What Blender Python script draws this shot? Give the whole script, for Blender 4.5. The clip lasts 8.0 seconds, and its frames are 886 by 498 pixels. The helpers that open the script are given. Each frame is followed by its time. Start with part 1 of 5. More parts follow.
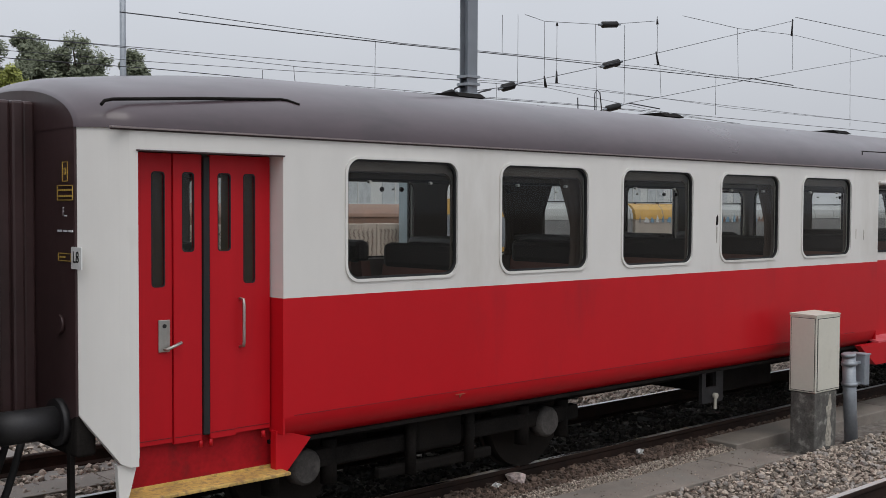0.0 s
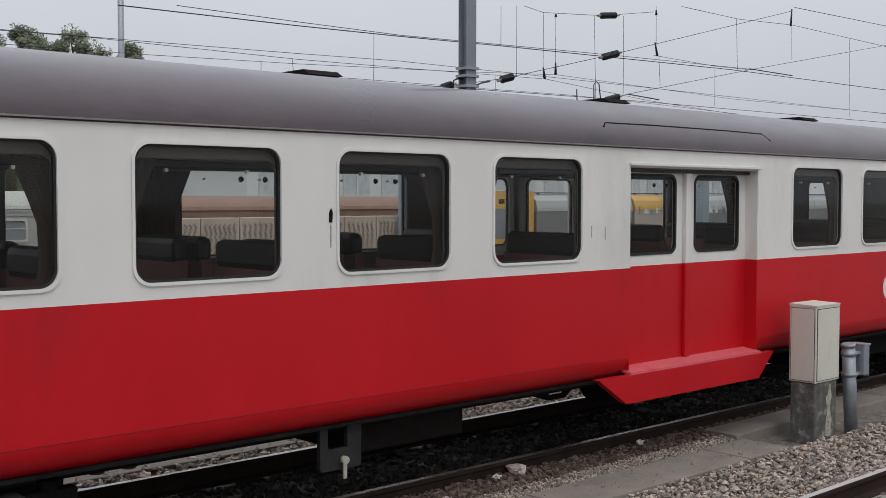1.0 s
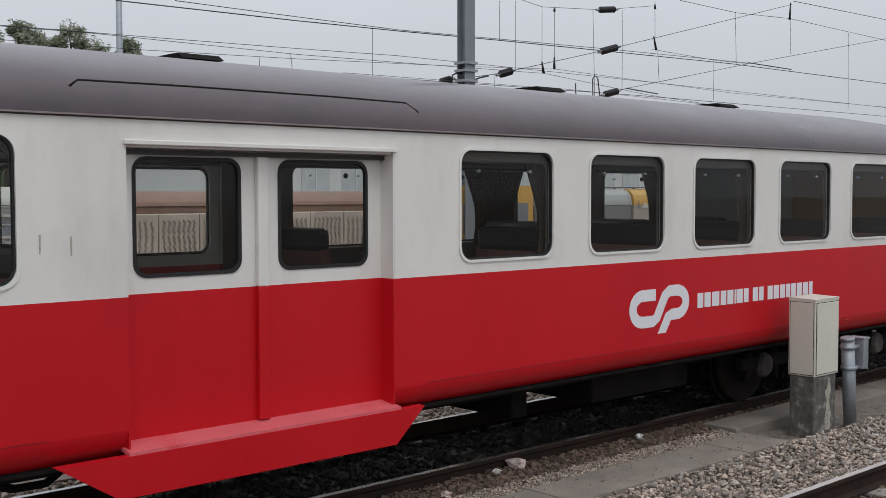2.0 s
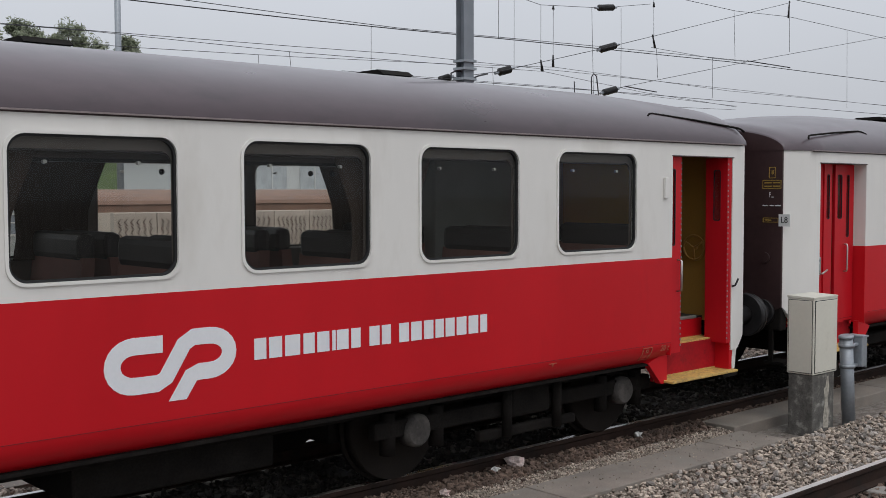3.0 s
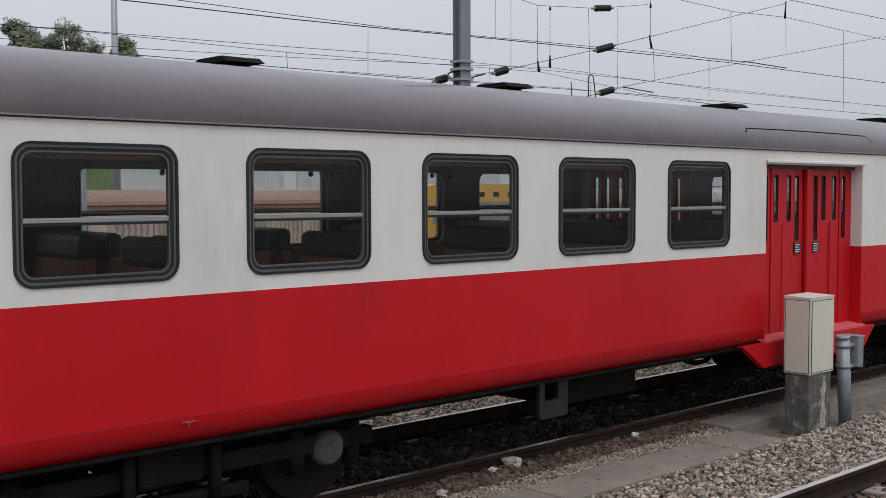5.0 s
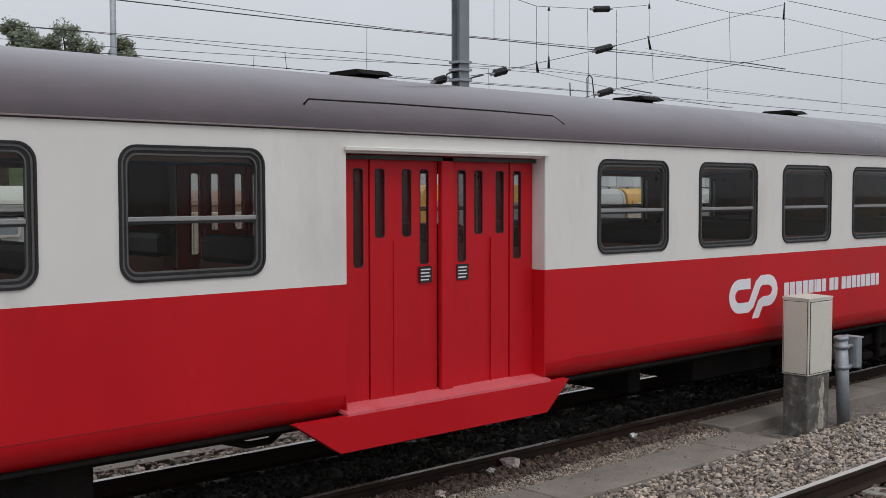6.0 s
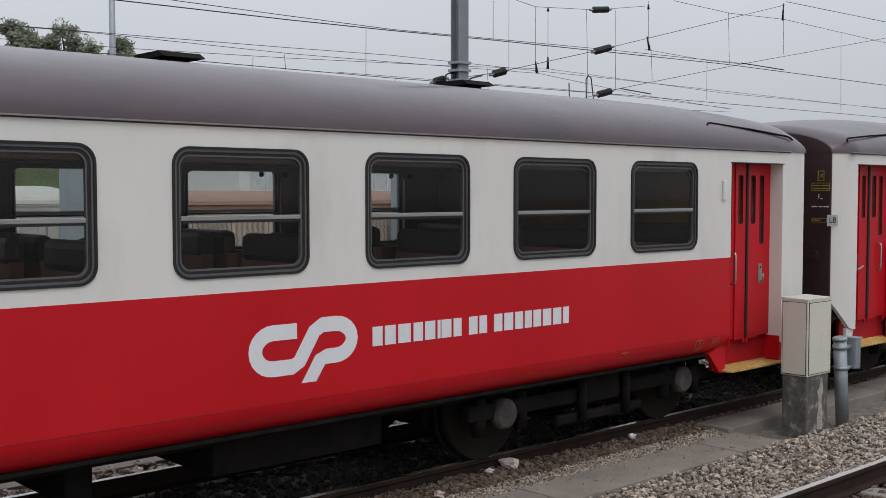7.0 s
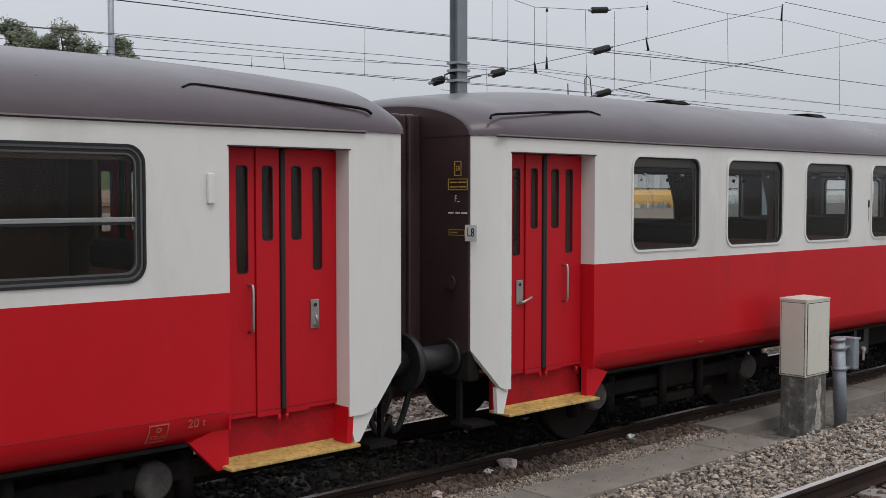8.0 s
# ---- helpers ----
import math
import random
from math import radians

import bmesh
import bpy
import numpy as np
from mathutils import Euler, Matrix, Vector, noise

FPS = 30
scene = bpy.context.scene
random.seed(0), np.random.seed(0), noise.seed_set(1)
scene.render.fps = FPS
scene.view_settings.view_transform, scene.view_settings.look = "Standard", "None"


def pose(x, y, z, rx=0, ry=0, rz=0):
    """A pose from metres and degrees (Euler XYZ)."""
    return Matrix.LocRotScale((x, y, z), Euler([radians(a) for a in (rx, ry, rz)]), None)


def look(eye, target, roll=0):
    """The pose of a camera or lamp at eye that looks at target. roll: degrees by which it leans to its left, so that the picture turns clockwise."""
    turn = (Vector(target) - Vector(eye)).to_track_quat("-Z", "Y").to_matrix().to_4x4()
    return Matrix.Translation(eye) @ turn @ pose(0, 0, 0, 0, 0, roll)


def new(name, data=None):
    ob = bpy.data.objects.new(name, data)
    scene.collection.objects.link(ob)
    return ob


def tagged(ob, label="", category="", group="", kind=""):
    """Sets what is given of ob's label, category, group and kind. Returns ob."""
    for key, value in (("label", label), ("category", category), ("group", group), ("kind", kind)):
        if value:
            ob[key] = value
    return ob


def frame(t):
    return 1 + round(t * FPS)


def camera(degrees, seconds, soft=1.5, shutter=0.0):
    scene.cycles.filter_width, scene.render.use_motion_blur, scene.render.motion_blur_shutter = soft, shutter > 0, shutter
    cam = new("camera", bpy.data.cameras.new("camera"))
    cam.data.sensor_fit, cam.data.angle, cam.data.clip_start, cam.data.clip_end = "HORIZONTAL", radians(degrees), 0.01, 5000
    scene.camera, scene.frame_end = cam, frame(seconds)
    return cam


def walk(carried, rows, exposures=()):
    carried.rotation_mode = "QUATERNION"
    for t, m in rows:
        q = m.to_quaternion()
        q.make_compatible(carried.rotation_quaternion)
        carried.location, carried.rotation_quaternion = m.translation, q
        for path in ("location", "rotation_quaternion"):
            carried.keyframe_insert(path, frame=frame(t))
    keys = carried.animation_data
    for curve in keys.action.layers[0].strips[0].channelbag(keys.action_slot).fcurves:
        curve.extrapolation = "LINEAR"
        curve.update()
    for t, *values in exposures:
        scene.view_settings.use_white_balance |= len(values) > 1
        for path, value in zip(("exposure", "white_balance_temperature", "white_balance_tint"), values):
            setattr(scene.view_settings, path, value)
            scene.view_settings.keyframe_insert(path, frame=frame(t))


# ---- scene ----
# ---- camera ----
EYE = (0.0, 0.0, 2.537)
cam = camera(43.81, 8.0, soft=0.6)
# seconds, yaw, pitch, roll
AIM = [
    (0.0, -42.256, -2.185, 0.281),
    (0.5, -42.289, -2.378, 0.191),
    (1.0, -42.277, -2.599, 0.023),
    (2.5, -42.346, -2.937, -0.125),
    (3.0, -42.384, -2.970, -0.113),
    (3.5, -42.430, -2.983, -0.149),
    (4.0, -42.470, -2.955, -0.173),
    (4.5, -42.510, -2.950, -0.157),
    (6.0, -42.615, -2.913, -0.087),
    (6.5, -42.645, -2.888, -0.030),
    (7.0, -42.668, -2.888, -0.030),
    (7.5, -42.711, -2.877, -0.020),
    (8.0, -42.737, -2.879, 0.030),
]
walk(cam, [(t, pose(*EYE, 90, 0, yaw) @ pose(0, 0, 0, pitch, 0, 0) @ pose(0, 0, 0, 0, 0, roll)) for t, yaw, pitch, roll in AIM])

# ---- light: overcast daylight ----
world = bpy.data.worlds.new("overcast")
scene.world = world
world.use_nodes = True
wn, wl = world.node_tree.nodes, world.node_tree.links
wn.clear()


def wnode(kind, **sets):
    n = wn.new(kind)
    for k, val in sets.items():
        n.inputs[k].default_value = val
    return n


sky = wn.new("ShaderNodeTexSky")
sky.sky_type = "NISHITA"
sky.sun_disc = False
sky.sun_elevation, sky.sun_rotation = radians(55), radians(200)
sky.air_density, sky.dust_density, sky.ozone_density = 1.5, 6.0, 1.0
coord = wn.new("ShaderNodeTexCoord")
sep = wn.new("ShaderNodeSeparateXYZ")
wl.new(coord.outputs["Generated"], sep.inputs[0])
cloud = wnode("ShaderNodeTexNoise", Scale=2.2, Detail=4.0, Roughness=0.5)
wl.new(coord.outputs["Generated"], cloud.inputs["Vector"])
grade = wn.new("ShaderNodeMapRange")          # brighter towards the zenith, as under cloud
for i, val in enumerate((0.0, 1.0, 5.55, 14.5)):
    grade.inputs[1 + i].default_value = val
wl.new(sep.outputs["Z"], grade.inputs[0])
mott = wn.new("ShaderNodeMapRange")
for i, val in enumerate((0.3, 0.7, 0.94, 1.06)):
    mott.inputs[1 + i].default_value = val
wl.new(cloud.outputs["Fac"], mott.inputs[0])
mul = wn.new("ShaderNodeMath")
mul.operation = "MULTIPLY"
wl.new(grade.outputs[0], mul.inputs[0])
wl.new(mott.outputs[0], mul.inputs[1])
tint = wn.new("ShaderNodeVectorMath")
tint.operation = "SCALE"
tint.inputs[0].default_value = (0.93, 0.97, 1.06)
wl.new(mul.outputs[0], tint.inputs["Scale"])
mixs = wn.new("ShaderNodeMix")
mixs.data_type = "RGBA"
mixs.inputs[0].default_value = 0.9
wl.new(sky.outputs[0], mixs.inputs[6])
wl.new(tint.outputs[0], mixs.inputs[7])
bg = wnode("ShaderNodeBackground", Strength=0.10)
wl.new(mixs.outputs[2], bg.inputs[0])
wo = wn.new("ShaderNodeOutputWorld")
wl.new(bg.outputs[0], wo.inputs[0])
sun = new("sun", bpy.data.lights.new("sun", "SUN"))
sun.data.energy, sun.data.angle, sun.data.color = 0.6, radians(30), (1.0, 0.97, 0.93)
sun.matrix_world = look((0, 0, 30), (6, 18, 0))
scene.view_settings.exposure = 0.0


# ---- materials ----
def material(name, colour, rough=0.6, metal=0.0, vary=0.12, scale=3.0, grain=60.0, bump=0.1, bump_m=0.002, dirt=None, dirt_at=0.62, dirt_scale=1.2,
             stretch=(1, 1, 1), spread=0.0, coat=0.0, island=False, spec=0.4):
    """Base colour varied at two scales, optional dirt of its own shape, fine relief."""
    m = bpy.data.materials.new(name)
    m.use_nodes = True
    nt = m.node_tree
    n, l = nt.nodes, nt.links
    b = n["Principled BSDF"]
    tc = n.new("ShaderNodeTexCoord")
    mp = n.new("ShaderNodeMapping")
    mp.inputs["Scale"].default_value = stretch
    l.new(tc.outputs["Object"], mp.inputs[0])

    def tex(sc, det=4.0, ro=0.55):
        t = n.new("ShaderNodeTexNoise")
        t.inputs["Scale"].default_value, t.inputs["Detail"].default_value, t.inputs["Roughness"].default_value = sc, det, ro
        l.new(mp.outputs[0], t.inputs["Vector"])
        return t

    def mrange(src, a, bb, c, d):
        r = n.new("ShaderNodeMapRange")
        for i, val in enumerate((a, bb, c, d)):
            r.inputs[1 + i].default_value = val
        l.new(src, r.inputs[0])
        return r.outputs[0]

    def scaled(colour_out, factor):
        s = n.new("ShaderNodeVectorMath")
        s.operation = "SCALE"
        l.new(colour_out, s.inputs[0])
        l.new(factor, s.inputs["Scale"])
        return s.outputs[0]

    big, fine = tex(scale), tex(grain, 3.0)
    rgb = n.new("ShaderNodeRGB")
    rgb.outputs[0].default_value = (*colour, 1)
    col = scaled(rgb.outputs[0], mrange(big.outputs["Fac"], 0.3, 0.7, 1 - vary, 1 + vary))
    col = scaled(col, mrange(fine.outputs["Fac"], 0.3, 0.7, 1 - vary * 0.6, 1 + vary * 0.6))
    if spread:
        if island:
            g = n.new("ShaderNodeNewGeometry")
            src = g.outputs["Random Per Island"]
        else:
            g = n.new("ShaderNodeObjectInfo")
            src = g.outputs["Random"]
        col = scaled(col, mrange(src, 0, 1, 1 - spread, 1 + spread))
    if dirt:
        d = tex(dirt_scale, 6.0, 0.62)
        mx = n.new("ShaderNodeMix")
        mx.data_type = "RGBA"
        l.new(mrange(d.outputs["Fac"], dirt_at - 0.08, dirt_at + 0.1, 0, 0.85), mx.inputs[0])
        l.new(col, mx.inputs[6])
        mx.inputs[7].default_value = (*dirt, 1)
        col = mx.outputs[2]
    l.new(col, b.inputs["Base Color"])
    l.new(mrange(big.outputs["Fac"], 0.3, 0.7, max(rough - 0.08, 0.02), min(rough + 0.08, 1)), b.inputs["Roughness"])
    b.inputs["Metallic"].default_value = metal
    b.inputs["Coat Weight"].default_value = coat
    b.inputs["Specular IOR Level"].default_value = spec
    if bump:
        bp = n.new("ShaderNodeBump")
        bp.inputs["Strength"].default_value, bp.inputs["Distance"].default_value = bump, bump_m
        l.new(fine.outputs["Fac"], bp.inputs["Height"])
        l.new(bp.outputs[0], b.inputs["Normal"])
    return m


def glass_material(name, tintc, gloss=0.02, dust=0.0):
    m = bpy.data.materials.new(name)
    m.use_nodes = True
    n, l = m.node_tree.nodes, m.node_tree.links
    n.clear()
    tr = n.new("ShaderNodeBsdfTransparent")
    tr.inputs[0].default_value = (*tintc, 1)
    gl = n.new("ShaderNodeBsdfGlossy")
    gl.inputs["Roughness"].default_value = gloss
    lw = n.new("ShaderNodeLayerWeight")
    lw.inputs["Blend"].default_value = 0.5
    pw = n.new("ShaderNodeMath")
    pw.operation = "POWER"
    pw.inputs[1].default_value = 4.5
    l.new(lw.outputs["Facing"], pw.inputs[0])
    fr = n.new("ShaderNodeMath")
    fr.operation = "MULTIPLY_ADD"
    fr.inputs[1].default_value, fr.inputs[2].default_value = 0.9, 0.03
    l.new(pw.outputs[0], fr.inputs[0])
    mx = n.new("ShaderNodeMixShader")
    out = n.new("ShaderNodeOutputMaterial")
    l.new(fr.outputs[0], mx.inputs[0])
    l.new(tr.outputs[0], mx.inputs[1])
    l.new(gl.outputs[0], mx.inputs[2])
    df = n.new("ShaderNodeBsdfDiffuse")
    df.inputs[0].default_value = (0.40, 0.39, 0.36, 1)
    tc = n.new("ShaderNodeTexCoord")
    film = n.new("ShaderNodeTexNoise")
    film.inputs["Scale"].default_value, film.inputs["Detail"].default_value = 3.5, 5.0
    l.new(tc.outputs["Object"], film.inputs["Vector"])
    amount = n.new("ShaderNodeMapRange")
    for i, val in enumerate((0.3, 0.7, dust * 0.5, dust * 1.5)):
        amount.inputs[1 + i].default_value = val
    l.new(film.outputs["Fac"], amount.inputs[0])
    dusty = n.new("ShaderNodeMixShader")
    l.new(amount.outputs[0], dusty.inputs[0])
    l.new(mx.outputs[0], dusty.inputs[1])
    l.new(df.outputs[0], dusty.inputs[2])
    l.new(dusty.outputs[0], out.inputs[0])
    return m


M = {
    "white": material("white_paint", (0.70, 0.685, 0.65), 0.42, vary=0.03, scale=0.8, grain=5, bump=0.05, bump_m=0.004, dirt=(0.56, 0.535, 0.49), dirt_at=0.64, dirt_scale=1.1, stretch=(1, 1, 0.35)),
    "red": material("red_paint", (0.50, 0.0065, 0.013), 0.42, vary=0.05, scale=0.9, grain=4, bump=0.05, bump_m=0.004, dirt=(0.36, 0.010, 0.016), dirt_at=0.68, dirt_scale=1.3, stretch=(1, 1, 0.3), spec=0.25),
    "door_red": material("door_red_paint", (0.48, 0.0068, 0.014), 0.45, vary=0.06, scale=2.0, grain=14, bump=0.06, dirt=(0.22, 0.012, 0.018), dirt_at=0.72, stretch=(1, 1, 0.25), spec=0.25),
    "roof": material("roof_paint", (0.064, 0.043, 0.050), 0.34, vary=0.12, scale=0.9, grain=9, bump=0.08, bump_m=0.004, dirt=(0.040, 0.029, 0.033), dirt_at=0.58, dirt_scale=1.6, stretch=(0.6, 1, 1.6), coat=0.25, spec=0.5),
    "brown": material("brown_paint", (0.048, 0.026, 0.026), 0.42, vary=0.15, scale=2.0, grain=20, dirt=(0.02, 0.014, 0.013), dirt_at=0.58),
    "rubber": material("black_rubber", (0.014, 0.014, 0.015), 0.65, vary=0.2),
    "rim": material("aluminium_rim", (0.62, 0.61, 0.58), 0.38, 0.6, vary=0.06),
    "steel": material("brushed_steel", (0.45, 0.44, 0.41), 0.38, 0.9, vary=0.1),
    "dark": material("underframe_black", (0.014, 0.0125, 0.0115), 0.85, vary=0.35, scale=4, dirt=(0.016, 0.013, 0.011), dirt_at=0.62, dirt_scale=3, spec=0.05),
    "axle": material("dusty_axlebox_grey", (0.055, 0.050, 0.046), 0.85, vary=0.35, scale=9, dirt=(0.11, 0.10, 0.09), dirt_at=0.6, dirt_scale=6),
    "wheel": material("wheel_steel", (0.020, 0.017, 0.015), 0.75, 0.0, vary=0.2, spec=0.05),
    "yellow": material("worn_yellow_paint", (0.56, 0.37, 0.11), 0.6, vary=0.22, scale=5, grain=40, dirt=(0.24, 0.15, 0.08), dirt_at=0.57, dirt_scale=24, bump=0.25),
    "ochre": material("ochre_bulkhead", (0.36, 0.20, 0.045), 0.5, vary=0.08),
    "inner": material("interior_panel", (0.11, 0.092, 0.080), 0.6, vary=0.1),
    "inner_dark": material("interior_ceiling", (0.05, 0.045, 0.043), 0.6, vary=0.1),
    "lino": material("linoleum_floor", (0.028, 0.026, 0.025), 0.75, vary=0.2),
    "seat": material("seat_cloth_red_brown", (0.22, 0.10, 0.085), 0.85, vary=0.15, grain=200, bump=0.2),
    "head": material("black_headrest", (0.016, 0.016, 0.018), 0.5, vary=0.15),
    "curtain": material("brown_curtain", (0.050, 0.034, 0.026), 0.9, vary=0.2, grain=120),
    "letter": material("white_lettering", (0.72, 0.73, 0.75), 0.45, vary=0.03),
    "gold": material("yellow_lettering", (0.48, 0.33, 0.07), 0.5, vary=0.1),
    "label": material("white_plate", (0.72, 0.72, 0.70), 0.45, vary=0.04),
    "streak": material("old_cement", (0.40, 0.37, 0.31), 0.9, vary=0.2, scale=12, dirt=(0.16, 0.15, 0.13), dirt_at=0.55, dirt_scale=16),
    "seam": material("dark_red_seam", (0.16, 0.006, 0.009), 0.6, vary=0.05),
    "stencil": material("faded_orange_stencil", (0.44, 0.12, 0.07), 0.6, vary=0.15),
    "buffer": material("greasy_black_steel", (0.024, 0.023, 0.024), 0.5, 0.2, vary=0.3, scale=6),
    "alu_dark": material("dull_aluminium", (0.13, 0.128, 0.125), 0.40, 0.5, vary=0.08),
    "alu": material("grey_aluminium_rail", (0.30, 0.30, 0.295), 0.42, 0.4, vary=0.08),
    # red darkened for the shade below the door, with grime blotches on it
    "grimy_red": material("shaded_grimy_red_paint", (0.33, 0.006, 0.012), 0.6, vary=0.2, scale=3, grain=30, dirt=(0.14, 0.012, 0.014), dirt_at=0.60, dirt_scale=5, spec=0.2),
    # pink stands for the sky's gloss on the red ledge
    "ledge": material("highlight_pink_red_paint", (0.62, 0.13, 0.15), 0.35, vary=0.1, scale=3, dirt=(0.5, 0.03, 0.04), dirt_at=0.6, dirt_scale=3),
    "pale_glass": material("pale_window_front", (0.48, 0.51, 0.53), 0.3, vary=0.1),
    "wood": material("brown_wood_partition", (0.10, 0.052, 0.030), 0.45, vary=0.2, scale=3, stretch=(1, 1, 0.2)),
    "ink": material("black_lettering", (0.015, 0.015, 0.015), 0.5, vary=0.0),
    "rust": material("rusty_rail_steel", (0.030, 0.018, 0.014), 0.85, 0.0, vary=0.25, scale=6, grain=60, bump=0.3, dirt=(0.018, 0.014, 0.012), dirt_at=0.58, dirt_scale=4, spec=0.15),
    "polish": material("polished_railhead", (0.62, 0.61, 0.60), 0.30, 1.0, vary=0.15, scale=4, stretch=(0.2, 1, 1)),
    "dull": material("worn_grey_railhead", (0.50, 0.48, 0.46), 0.45, 0.1, vary=0.12, scale=5, stretch=(0.2, 1, 1)),
    "concrete": material("concrete", (0.205, 0.178, 0.152), 0.85, vary=0.20, scale=2.5, grain=70, bump=0.35, dirt=(0.22, 0.205, 0.18), dirt_at=0.60, dirt_scale=2.4, spread=0.07),
    "old_concrete": material("weathered_concrete", (0.105, 0.10, 0.09), 0.9, vary=0.4, scale=9, grain=60, bump=0.6, bump_m=0.006, dirt=(0.36, 0.35, 0.32), dirt_at=0.63, dirt_scale=9),
    "cabinet": material("cream_cabinet_paint", (0.60, 0.58, 0.50), 0.5, vary=0.04, scale=2, grain=30, dirt=(0.46, 0.43, 0.36), dirt_at=0.68, dirt_scale=2.5),
    "galv": material("galvanised_steel", (0.30, 0.325, 0.35), 0.5, 0.5, vary=0.12, scale=6, grain=30),
    "mast": material("mast_grey_paint", (0.22, 0.24, 0.265), 0.55, 0.2, vary=0.1, scale=3),
    "wire": material("dark_copper_wire", (0.05, 0.05, 0.055), 0.6, 0.3, vary=0.1),
    "insul": material("brown_black_insulator", (0.010, 0.009, 0.009), 0.55, vary=0.1),
    "ballast": material("ballast_stone", (0.315, 0.265, 0.218), 0.9, vary=0.22, scale=8, grain=90, bump=0.4, spread=0.62, island=True),
    "stone": material("loose_stone", (0.26, 0.235, 0.21), 0.9, vary=0.22, scale=8, grain=90, bump=0.4, spread=0.45),
    "rusty_ballast": material("rust_stained_ballast", (0.115, 0.080, 0.062), 0.92, vary=0.25, scale=8, grain=90, bump=0.4, spread=0.5, island=True),
    # stone darkened in its colour for the shade under the train
    "dark_ballast": material("shaded_ballast", (0.036, 0.030, 0.026), 0.9, vary=0.25, scale=8, grain=90, bump=0.4, spread=0.5, island=True),
    "soil": material("grit_ground", (0.15, 0.13, 0.112), 0.95, vary=0.3, scale=9, grain=55, bump=0.9, bump_m=0.02, dirt=(0.26, 0.24, 0.21), dirt_at=0.55, dirt_scale=14),
    # sleepers under the coaches, their colour carrying the train's shade
    "shaded_sleeper": material("shade_darkened_sleeper", (0.035, 0.03, 0.026), 0.9, vary=0.25, scale=4, bump=0.4, spread=0.1),
    "sleeper": material("concrete_sleeper", (0.22, 0.20, 0.18), 0.9, vary=0.2, scale=4, bump=0.4, spread=0.1),
    "glass": glass_material("clear_glass", (0.87, 0.88, 0.86), 0.02, 0.008),
    "glass_dark": glass_material("dusty_dark_glass", (0.66, 0.67, 0.64), 0.08, 0.05),
    "silver": material("silver_coach_sheet", (0.42, 0.43, 0.42), 0.45, 0.35, vary=0.08, scale=1.5, stretch=(0.3, 1, 3)),
    "lip": material("gutter_lip_paint", (0.23, 0.19, 0.185), 0.5, vary=0.15),
    "blue_paint": material("sprayed_blue_paint", (0.16, 0.30, 0.42), 0.5, vary=0.25, scale=5),
    "low_grey": material("dull_grey_side", (0.20, 0.205, 0.205), 0.5, vary=0.12),
    "low_beige": material("dull_beige_side", (0.42, 0.37, 0.32), 0.6, vary=0.10),
    "partition": material("pale_green_grey_partition", (0.20, 0.215, 0.205), 0.45, vary=0.08),
    "silver_roof": material("pale_roof_sheet", (0.40, 0.41, 0.37), 0.6, vary=0.1),
    "yellow_body": material("yellow_railcar_paint", (0.58, 0.34, 0.075), 0.4, vary=0.05),
    "brown_roof": material("brown_wagon_paint", (0.22, 0.13, 0.095), 0.7, vary=0.2),
    "facade": material("pale_facade", (0.62, 0.63, 0.63), 0.7, vary=0.05),
    "panel": material("beige_wall_panel", (0.46, 0.40, 0.34), 0.8, vary=0.12, spread=0.08),
    "groove": material("dark_wall_relief", (0.16, 0.125, 0.10), 0.85, vary=0.15),
    "column": material("blue_grey_column", (0.26, 0.32, 0.35), 0.5, vary=0.08),
    "hill": material("grass_bank", (0.07, 0.10, 0.035), 0.95, vary=0.35, scale=0.6, grain=6, bump=0.8, bump_m=0.1),
    "leaf": material("tree_leaf", (0.165, 0.185, 0.12), 0.7, vary=0.25, spread=0.30, island=True),
    "leaf_pale": material("yellow_green_leaf", (0.27, 0.29, 0.07), 0.7, vary=0.25, spread=0.35, island=True),
    "bark": material("bark", (0.08, 0.06, 0.045), 0.9, vary=0.3),
    "paper": material("crumpled_wrapper", (0.55, 0.45, 0.42), 0.6, vary=0.35, scale=12, dirt=(0.35, 0.12, 0.09), dirt_at=0.62, dirt_scale=14),
    "tag": material("pale_plastic_tag", (0.42, 0.40, 0.34), 0.5, vary=0.1),
    "blackplate": material("black_plate", (0.018, 0.018, 0.02), 0.4, vary=0.1),
}


# ---- mesh helpers ----
def part(name, bm, mat, parent=None, label="", smooth=False, category="", group="", kind=""):
    me = bpy.data.meshes.new(name)
    bm.normal_update()
    bm.to_mesh(me)
    bm.free()
    for mm in (mat if isinstance(mat, (list, tuple)) else (mat,)):
        me.materials.append(M[mm])
    if smooth:
        me.polygons.foreach_set("use_smooth", [True] * len(me.polygons))
    ob = new(name, me)
    ob.parent = parent
    return tagged(ob, label, category, group, kind)


def box(bm, x0, x1, y0, y1, z0, z1, bevel=0.0, mat=0):
    v = [bm.verts.new((x, y, z)) for x in (x0, x1) for y in (y0, y1) for z in (z0, z1)]
    fs = [bm.faces.new([v[i] for i in q]) for q in ((0, 1, 3, 2), (4, 6, 7, 5), (0, 4, 5, 1), (2, 3, 7, 6), (0, 2, 6, 4), (1, 5, 7, 3))]
    for f in fs:
        f.material_index = mat
    if bevel:
        es = list({e for f in fs for e in f.edges})
        for f in bmesh.ops.bevel(bm, geom=es, offset=bevel, segments=2, affect="EDGES", profile=0.5)["faces"]:
            f.material_index = mat
    return bm


def boxed(*a, **k):
    return box(bmesh.new(), *a, **k)


